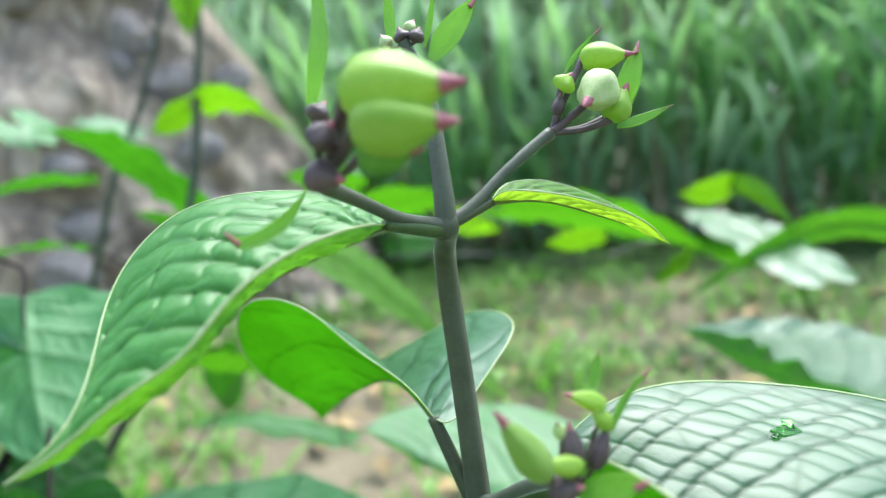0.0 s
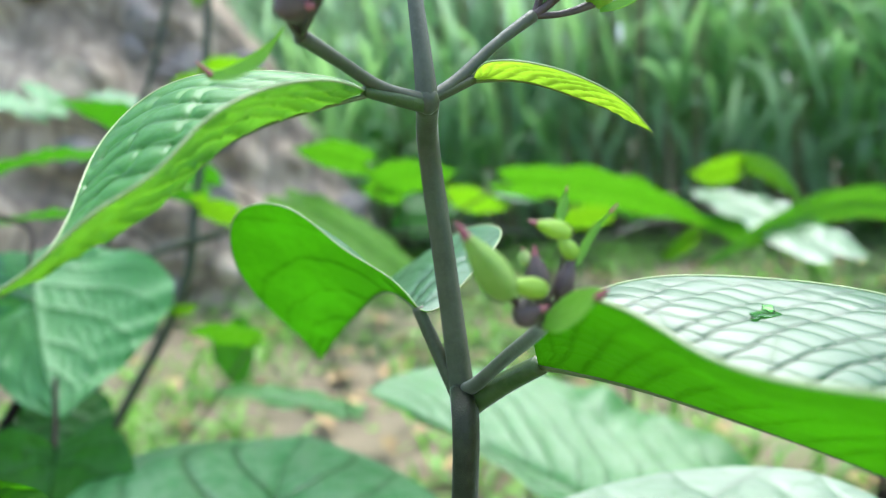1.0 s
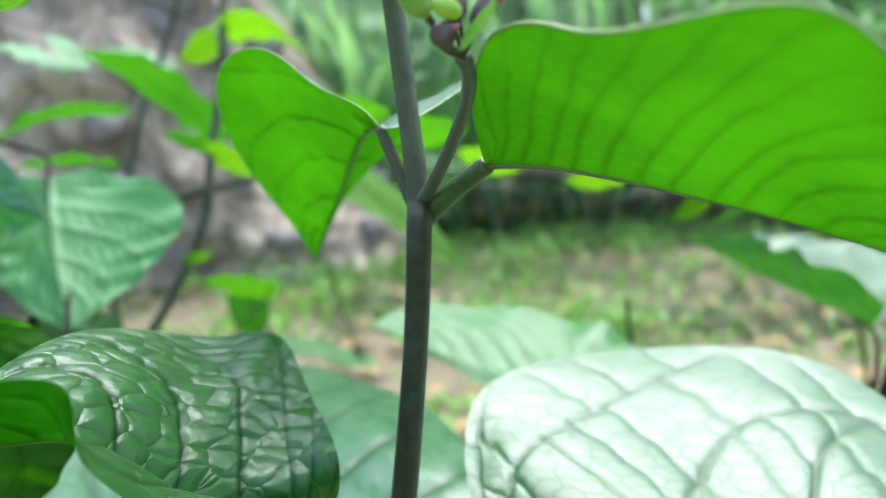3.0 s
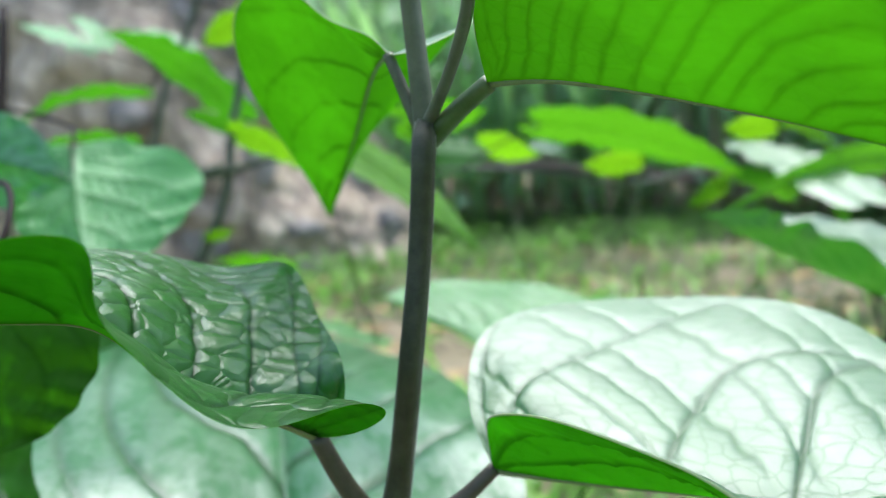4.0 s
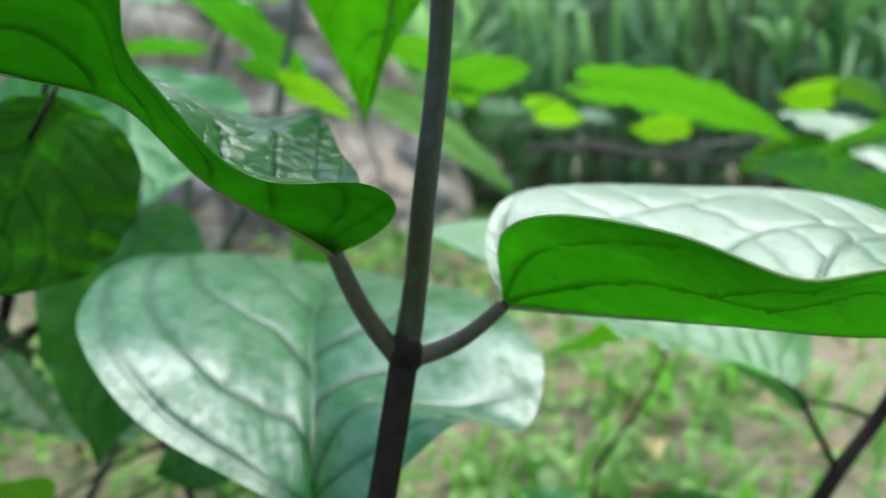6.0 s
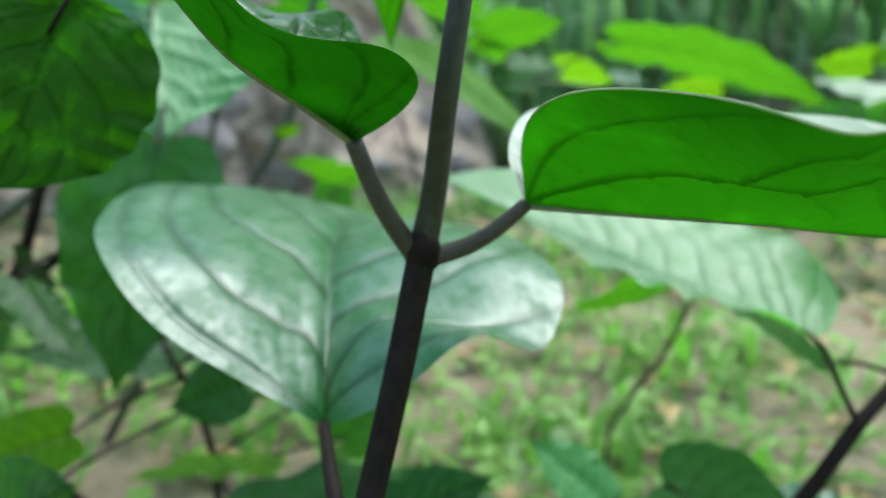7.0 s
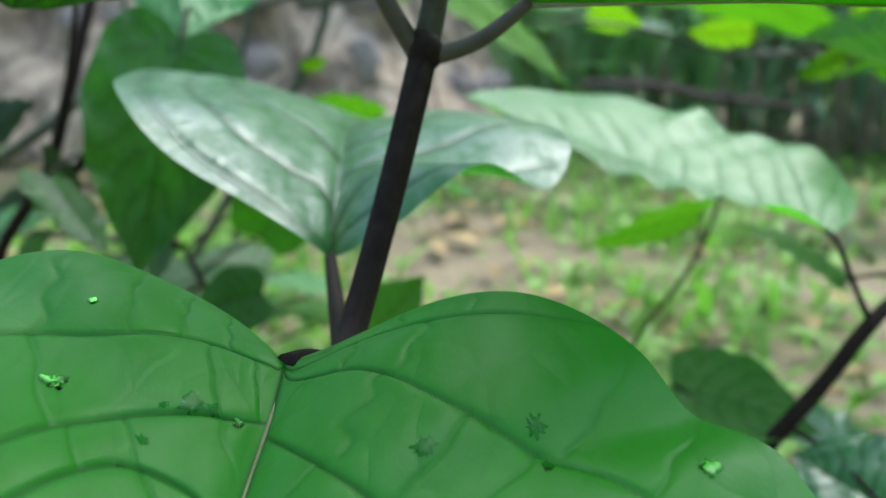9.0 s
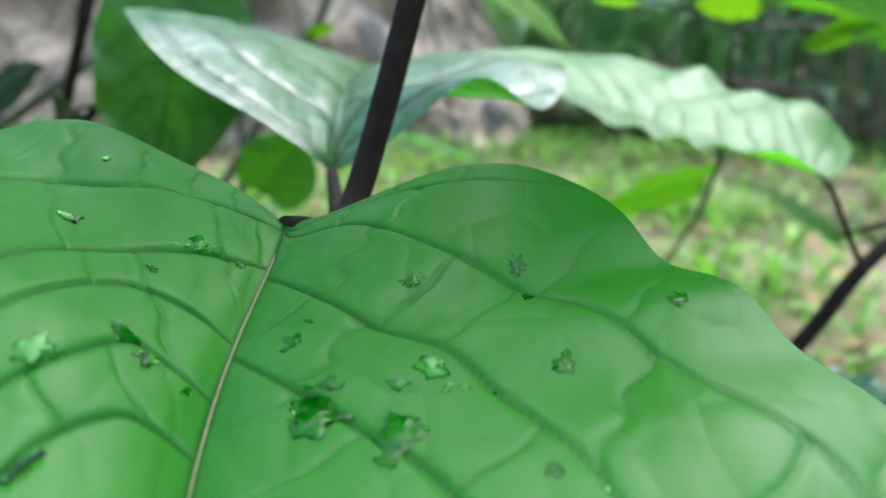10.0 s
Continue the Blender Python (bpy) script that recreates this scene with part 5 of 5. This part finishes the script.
pale = neighbour("leafy_shrub", [
    [(-0.36, 0.62, -0.02), (-0.4220, 0.4804, 0.2431), (-0.3546, 0.4720, 0.3285), (-0.3295, 0.4670, 0.3758), (-0.3293, 0.5527, 0.5641), (-0.3456, 0.5952, 0.6468)],
    [(-0.3546, 0.4720, 0.3285), (-0.3003, 0.4482, 0.3455), (-0.2471, 0.4720, 0.4373), (-0.2008, 0.5176, 0.4956)]],
    [0.006, 0.004], "shrub with large pale-sheened leaves on dark stems", [
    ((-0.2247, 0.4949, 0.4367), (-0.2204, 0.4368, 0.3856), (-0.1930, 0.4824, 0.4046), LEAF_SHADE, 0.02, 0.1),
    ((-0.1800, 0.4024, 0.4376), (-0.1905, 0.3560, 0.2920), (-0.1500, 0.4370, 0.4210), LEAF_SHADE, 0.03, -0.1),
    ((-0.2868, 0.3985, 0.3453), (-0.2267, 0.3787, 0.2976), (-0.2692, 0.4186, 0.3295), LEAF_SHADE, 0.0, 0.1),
    ((-0.3028, 0.4584, 0.5312), (-0.2075, 0.4463, 0.5104), (-0.2502, 0.4582, 0.5519), LEAF_LOW, 0.03, 0.1),
])
neighbour("leafy_shrub", [
    [(0.72, 1.3, -0.02), (0.66, 1.28, 0.25), (0.55, 1.24, 0.42), (0.5, 1.23, 0.48), (0.4822, 1.2300, 0.5279)],
    [(0.55, 1.24, 0.42), (0.3274, 1.1366, 0.4541), (0.2132, 1.0194, 0.4490), (0.1199, 0.9604, 0.4703), (0.0189, 0.9496, 0.4808), (-0.1061, 0.9841, 0.4746)],
    [(0.55, 1.24, 0.42), (0.62, 1.25, 0.46), (0.6791, 1.2856, 0.4726)]],
    [0.005, 0.0035, 0.004], "leafy shrub at the clearing edge, leaves lit through", [
    ((0.1037, 0.9800, 0.5326), (0.3848, 1.0300, 0.4532), (0.2150, 0.9600, 0.5283), LEAF_MID, 0.05, 0.1),
    ((0.2507, 1.0800, 0.4820), (0.1590, 1.0400, 0.4753), (0.2084, 1.0440, 0.4995), LEAF_YOUNG, 0, 0.1),
    ((0.0984, 1.3200, 0.4962), (0.1617, 1.2400, 0.4817), (0.1500, 1.2400, 0.4740), LEAF, 0.02, 0.05),
    ((0.2458, 1.0400, 0.4838), (0.2734, 0.9700, 0.4715), (0.2776, 0.9750, 0.4656), LEAF, 0.02, 0.05),
    ((0.4875, 1.2400, 0.5234), (0.3915, 1.2100, 0.5181), (0.4391, 1.2080, 0.5451), LEAF_YOUNG, 0, 0.1),
    ((0.4839, 1.2200, 0.5293), (0.4782, 0.9700, 0.4777), (0.4831, 1.0900, 0.5179), LEAF_YOUNG, 0.06, 0.1),
    ((0.4810, 0.9200, 0.4313), (0.3830, 1.2000, 0.4961), (0.4820, 1.0950, 0.4657), LEAF, 0.05, 0.02),
    ((0.7371, 1.2000, 0.4466), (0.2821, 0.8600, 0.4119), (0.5071, 1.0140, 0.4531), LEAF_MID, 0.08, 0.1),
    ((0.3531, 1.0200, 0.4517), (0.2885, 0.9800, 0.4239), (0.3154, 0.9840, 0.4537), LEAF_YOUNG, 0, 0.1),
    ((0.5213, 1.1000, 0.4275), (0.5247, 1.0500, 0.3747), (0.5289, 1.0700, 0.4109), LEAF_MID, 0, 0.1),
    ((0.4660, 1.1000, 0.4242), (0.3526, 1.1000, 0.4721), (0.4148, 1.0700, 0.4609), LEAF_MID, 0.03, 0.1),
    ((-0.0836, 1.0000, 0.5685), (-0.1764, 0.9700, 0.5911), (-0.1126, 0.9680, 0.5974), LEAF_MID, 0.05, 0.1),
    ((-0.0647, 0.9800, 0.5384), (0.0400, 0.9300, 0.5547), (-0.0229, 0.9300, 0.5687), LEAF_MID, 0.03, 0.1),
    ((-0.0479, 1.0200, 0.5002), (0.0414, 1.0000, 0.4938), (-0.0124, 1.0420, 0.5238), LEAF_BACK, 0.0, 0.1),
    ((0.0214, 1.1600, 0.5001), (0.1095, 1.1200, 0.4867), (0.0612, 1.1140, 0.5156), LEAF_YOUNG, 0.02, 0.1),
    ((-0.0400, 1.0200, 0.5225), (-0.0997, 1.0000, 0.5396), (-0.0576, 0.9920, 0.5449), LEAF_MID, 0.02, 0.1),
    ((-0.1734, 0.9300, 0.5304), (0.0380, 0.7800, 0.3986), (-0.0715, 0.9000, 0.4892), LEAF_YOUNG, 0.06, 0.1),
], STEM_THIN)
wavy = neighbour("leafy_shrub", [
    [(0.27, 0.42, -0.02), (0.1797, 0.3842, 0.1997), (0.2160, 0.3981, 0.2617), (0.2377, 0.4074, 0.2984), (0.2629, 0.4252, 0.3238), (0.2911, 0.4292, 0.4062), (0.3052, 0.4466, 0.4443)],
    [(0.27, 0.42, -0.02), (0.1137, 0.6530, 0.1528), (0.1469, 0.6385, 0.2293), (0.1767, 0.6260, 0.3170), (0.1720, 0.5996, 0.4134)]],
    [0.0055, 0.0024], "shrub with wavy-edged leaves on dark stems", [
    ((0.2603, 0.5500, 0.2822), (0.1830, 0.5700, 0.3179), (0.2375, 0.5780, 0.2978), LEAF_MID, 0.04, 0.1),
    ((0.1826, 0.8058, 0.2793), (0.0558, 0.7629, 0.2334), (0.1167, 0.7447, 0.2798), LEAF_MID, 0.04, 0.1),
    ((0.1387, 0.4200, 0.2413), (0.2209, 0.4000, 0.2315), (0.1861, 0.4470, 0.2509), LEAF_BACK, 0.02, -0.1),
    ((0.1138, 0.6000, 0.1170), (0.0429, 0.6000, 0.1689), (0.1000, 0.6200, 0.1511), LEAF_PALE, 0.02, 0.1),
    ((0.3071, 0.5000, 0.1576), (0.1946, 0.4600, 0.2095), (0.2810, 0.5340, 0.1751), LEAF_LOW, 0.03, 0.1),
    ((-0.0150, 0.3279, 0.2466), (0.0425, 0.3485, 0.2732), (0.0099, 0.3530, 0.2767), LEAF_SHADE, 0.02, 0.1),
    ((0.2366, 0.3369, 0.2269), (0.1994, 0.3718, 0.2319), (0.2412, 0.3653, 0.2492), LEAF_LOW, 0.0, 0.1),
])
neighbour("leafy_shrub", [
    [(-0.12, 0.5, -0.02), (-0.1793, 0.4585, 0.0889), (-0.1958, 0.4775, 0.1778), (-0.2443, 0.4908, 0.2749)]],
    [0.004], "low shady shrub beneath the taller leaves", [
    ((-0.1294, 0.4497, 0.2012), (-0.2220, 0.3991, 0.2061), (-0.1881, 0.4552, 0.1952), LEAF_YOUNG, 0.03, 0.1),
    ((-0.3125, 0.4622, 0.2002), (-0.3636, 0.3966, 0.1925), (-0.3460, 0.4368, 0.2223), LEAF_YOUNG, 0.02, 0.1),
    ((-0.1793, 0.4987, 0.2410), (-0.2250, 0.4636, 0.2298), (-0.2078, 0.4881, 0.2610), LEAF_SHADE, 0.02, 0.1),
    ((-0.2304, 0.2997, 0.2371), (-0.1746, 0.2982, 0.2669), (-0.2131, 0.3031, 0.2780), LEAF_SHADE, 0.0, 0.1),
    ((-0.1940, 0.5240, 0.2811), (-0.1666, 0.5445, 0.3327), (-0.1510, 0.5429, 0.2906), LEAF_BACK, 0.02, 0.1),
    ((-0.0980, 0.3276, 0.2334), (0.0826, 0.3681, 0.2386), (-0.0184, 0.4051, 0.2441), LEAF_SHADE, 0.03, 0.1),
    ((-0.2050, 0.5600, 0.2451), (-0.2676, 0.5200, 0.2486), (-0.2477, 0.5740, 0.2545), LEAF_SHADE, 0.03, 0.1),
    ((-0.1691, 0.6200, 0.2080), (-0.2265, 0.5800, 0.2193), (-0.2102, 0.6440, 0.2099), LEAF_PALE, 0.03, 0.1),
    ((-0.1734, 0.6600, 0.1647), (-0.3069, 0.6000, 0.1795), (-0.2419, 0.6660, 0.1723), LEAF_MID, 0.04, 0.1),
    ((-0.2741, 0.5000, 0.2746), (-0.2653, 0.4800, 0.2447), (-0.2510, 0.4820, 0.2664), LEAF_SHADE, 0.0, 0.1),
    # Near-black leaf: the dark of a shaded fold is put into its colour.
    ((-0.3254, 0.4400, 0.3429), (-0.2601, 0.4200, 0.2814), (-0.2740, 0.4120, 0.3281), LEAF_DEEP_SHADE, 0.05, 0.2),
    ((-0.6327, 0.6600, 0.2125), (-0.4851, 0.6200, 0.2539), (-0.6034, 0.6740, 0.2399), LEAF_PALE, 0.03, 0.1),
    ((-0.2325, 0.9500, 0.3519), (-0.3256, 0.9200, 0.3729), (-0.2583, 0.9180, 0.3782), LEAF_MID, 0.03, 0.1),
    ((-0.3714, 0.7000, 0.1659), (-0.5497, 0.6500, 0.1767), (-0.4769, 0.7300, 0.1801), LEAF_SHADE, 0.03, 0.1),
    # Near-black leaves added to darken this side, shade painted in their colour.
    ((-0.6940, 0.7200, 0.3033), (-0.5453, 0.6800, 0.3689), (-0.6649, 0.7240, 0.3477), LEAF_DEEP_SHADE, 0.03, 0.1),
    ((-0.7053, 0.7400, 0.1959), (-0.5704, 0.7000, 0.2662), (-0.6812, 0.7440, 0.2367), LEAF_DEEP_SHADE, 0.03, 0.1),
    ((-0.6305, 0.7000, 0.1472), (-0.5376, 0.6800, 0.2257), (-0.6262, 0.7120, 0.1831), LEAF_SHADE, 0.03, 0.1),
    ((-0.0999, 0.5070, 0.1980), (-0.0561, 0.5532, 0.2551), (-0.0504, 0.5345, 0.2176), LEAF_MID, 0.02, 0.1),
])

D0, D1 = (-0.0882, 0.2168, 0.5076), (-0.1035, 0.1885, 0.4436)
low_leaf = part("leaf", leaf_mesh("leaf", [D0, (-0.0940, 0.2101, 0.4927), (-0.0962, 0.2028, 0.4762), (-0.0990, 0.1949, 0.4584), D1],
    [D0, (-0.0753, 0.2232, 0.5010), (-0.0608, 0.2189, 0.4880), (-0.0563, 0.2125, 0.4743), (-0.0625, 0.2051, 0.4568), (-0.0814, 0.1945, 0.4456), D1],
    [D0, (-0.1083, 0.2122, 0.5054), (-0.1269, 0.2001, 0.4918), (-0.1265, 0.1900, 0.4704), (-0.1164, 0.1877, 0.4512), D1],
    120, 40, (0.1, 0.1), 4, 0.0014, 0.5, 33, 0.6, 0.003), LEAF_BACKLIT, pale, "dark leaf with painted lit-through patches, seen from below")
part("petiole", tube("petiole", [(-0.3295, 0.4670, 0.3758), (-0.2185, 0.3679, 0.4836), (-0.1254, 0.2703, 0.5229), D0, (-0.0944, 0.2106, 0.4927)], [0.002, 0.0018, 0.0016, 0.0013, 0.0008], 8), STEM_DARK, low_leaf)
P0, P1 = (-0.2495, 0.5157, 0.5323), (-0.1995, 0.4426, 0.4391)
quilted_leaf = part("leaf", leaf_mesh("leaf", [P0, (-0.2368, 0.4917, 0.5052), (-0.2172, 0.4616, 0.4685), P1],
    [P0, (-0.2702, 0.5145, 0.5333), (-0.2879, 0.4999, 0.5138), (-0.2768, 0.4758, 0.4863), (-0.2473, 0.4580, 0.4591), (-0.2199, 0.4472, 0.4446), P1],
    [P0, (-0.2299, 0.5279, 0.5364), (-0.1917, 0.5292, 0.5294), (-0.1601, 0.5195, 0.5189), (-0.1509, 0.5128, 0.5058), (-0.1564, 0.4936, 0.4843), (-0.1740, 0.4735, 0.4622), (-0.1905, 0.4547, 0.4470), P1],
    110, 40, (0.14, 0.14), 5, 0.0014, 0.4, 35, 1.0, 0.003), LEAF_PALE, pale, "pale green quilted leaf hanging down, with a brown spot")
part("petiole", tube("petiole", [(-0.3293, 0.5527, 0.5641), (-0.2785, 0.5572, 0.5490), P0, (-0.2380, 0.4936, 0.5049)], [0.002, 0.0017, 0.0014, 0.0008], 8), STEM_DARK, quilted_leaf)
R4 = [(0.2081, 0.4021, 0.3477), (0.1894, 0.4254, 0.3527), (0.1460, 0.4588, 0.3586), (0.0933, 0.4961, 0.3678), (0.0293, 0.5381, 0.3855), (-0.0348, 0.5747, 0.4029)]
wavy_leaf = part("leaf", leaf_mesh("leaf", R4,
    [R4[0], (0.1944, 0.3959, 0.3570), (0.1716, 0.4119, 0.3585), (0.1499, 0.4336, 0.3603), (0.1045, 0.4663, 0.3650), (0.0533, 0.5099, 0.3770), (0.0088, 0.5448, 0.3897), R4[-1]],
    [R4[0], (0.2161, 0.4100, 0.3501), (0.2282, 0.4358, 0.3566), (0.2324, 0.4707, 0.3650), (0.2169, 0.5126, 0.3780), (0.1716, 0.5578, 0.3906), (0.1114, 0.5940, 0.4026), (0.0477, 0.6117, 0.4075), (-0.0037, 0.6051, 0.4097), R4[-1]],
    210, 60, (0.1, 0.1), 11, 0.0014, 0.36, 31, 0.45, 0.004), LEAF_WAVY, wavy, "pale glossy leaf with a wavy margin")
part("petiole", tube("petiole", [(0.2377, 0.4074, 0.2984), (0.2233, 0.4049, 0.3234), R4[0], (0.1992, 0.4145, 0.3505)], [0.0019, 0.0016, 0.0014, 0.0008], 8), STEM_DARK, wavy_leaf)

F0 = (0.2985, 0.4700, 0.4231)
folded_leaf = part("leaf", leaf_mesh("leaf", [F0, (0.2841, 0.5000, 0.4278), (0.2618, 0.5400, 0.4376), (0.2422, 0.5800, 0.4468), (0.2224, 0.6200, 0.4584)],
    [F0, (0.3489, 0.5200, 0.4235), (0.4092, 0.6000, 0.4187), (0.4049, 0.6600, 0.4299), (0.3366, 0.6800, 0.4440), (0.2224, 0.6200, 0.4584)],
    [F0, (0.2874, 0.4400, 0.4499), (0.2710, 0.4500, 0.4609), (0.2553, 0.4850, 0.4689), (0.2416, 0.5400, 0.4711), (0.2224, 0.6200, 0.4584)],
    110, 36, (0.1, 0.1), 7, 0.0016, 0.4, 37, 0.5, 0.003), LEAF_FOLD, wavy, "silvery glossy leaf folded along its midrib")
part("petiole", tube("petiole", [(0.2629, 0.4252, 0.3238), (0.2880, 0.4420, 0.3900), F0, (0.2942, 0.4790, 0.4245)], [0.002, 0.0017, 0.0014, 0.0008], 8), STEM_DARK, folded_leaf)

def dead_branch():
    ob = part("fallen_branch", tube("fallen_branch", [(-0.1215, 3.2068, 0.3374), (0.2193, 3.2472, 0.3400), (0.4300, 3.2500, 0.3050), (0.6110, 3.2769, 0.2950), (0.8394, 3.2614, 0.2567)], [0.016, 0.022, 0.017, 0.012], 12, 40, 0, True, 0.5), DEADWOOD)
    tagged(ob, "dark dead branch lying at the thicket's foot", "branch")


dead_branch()
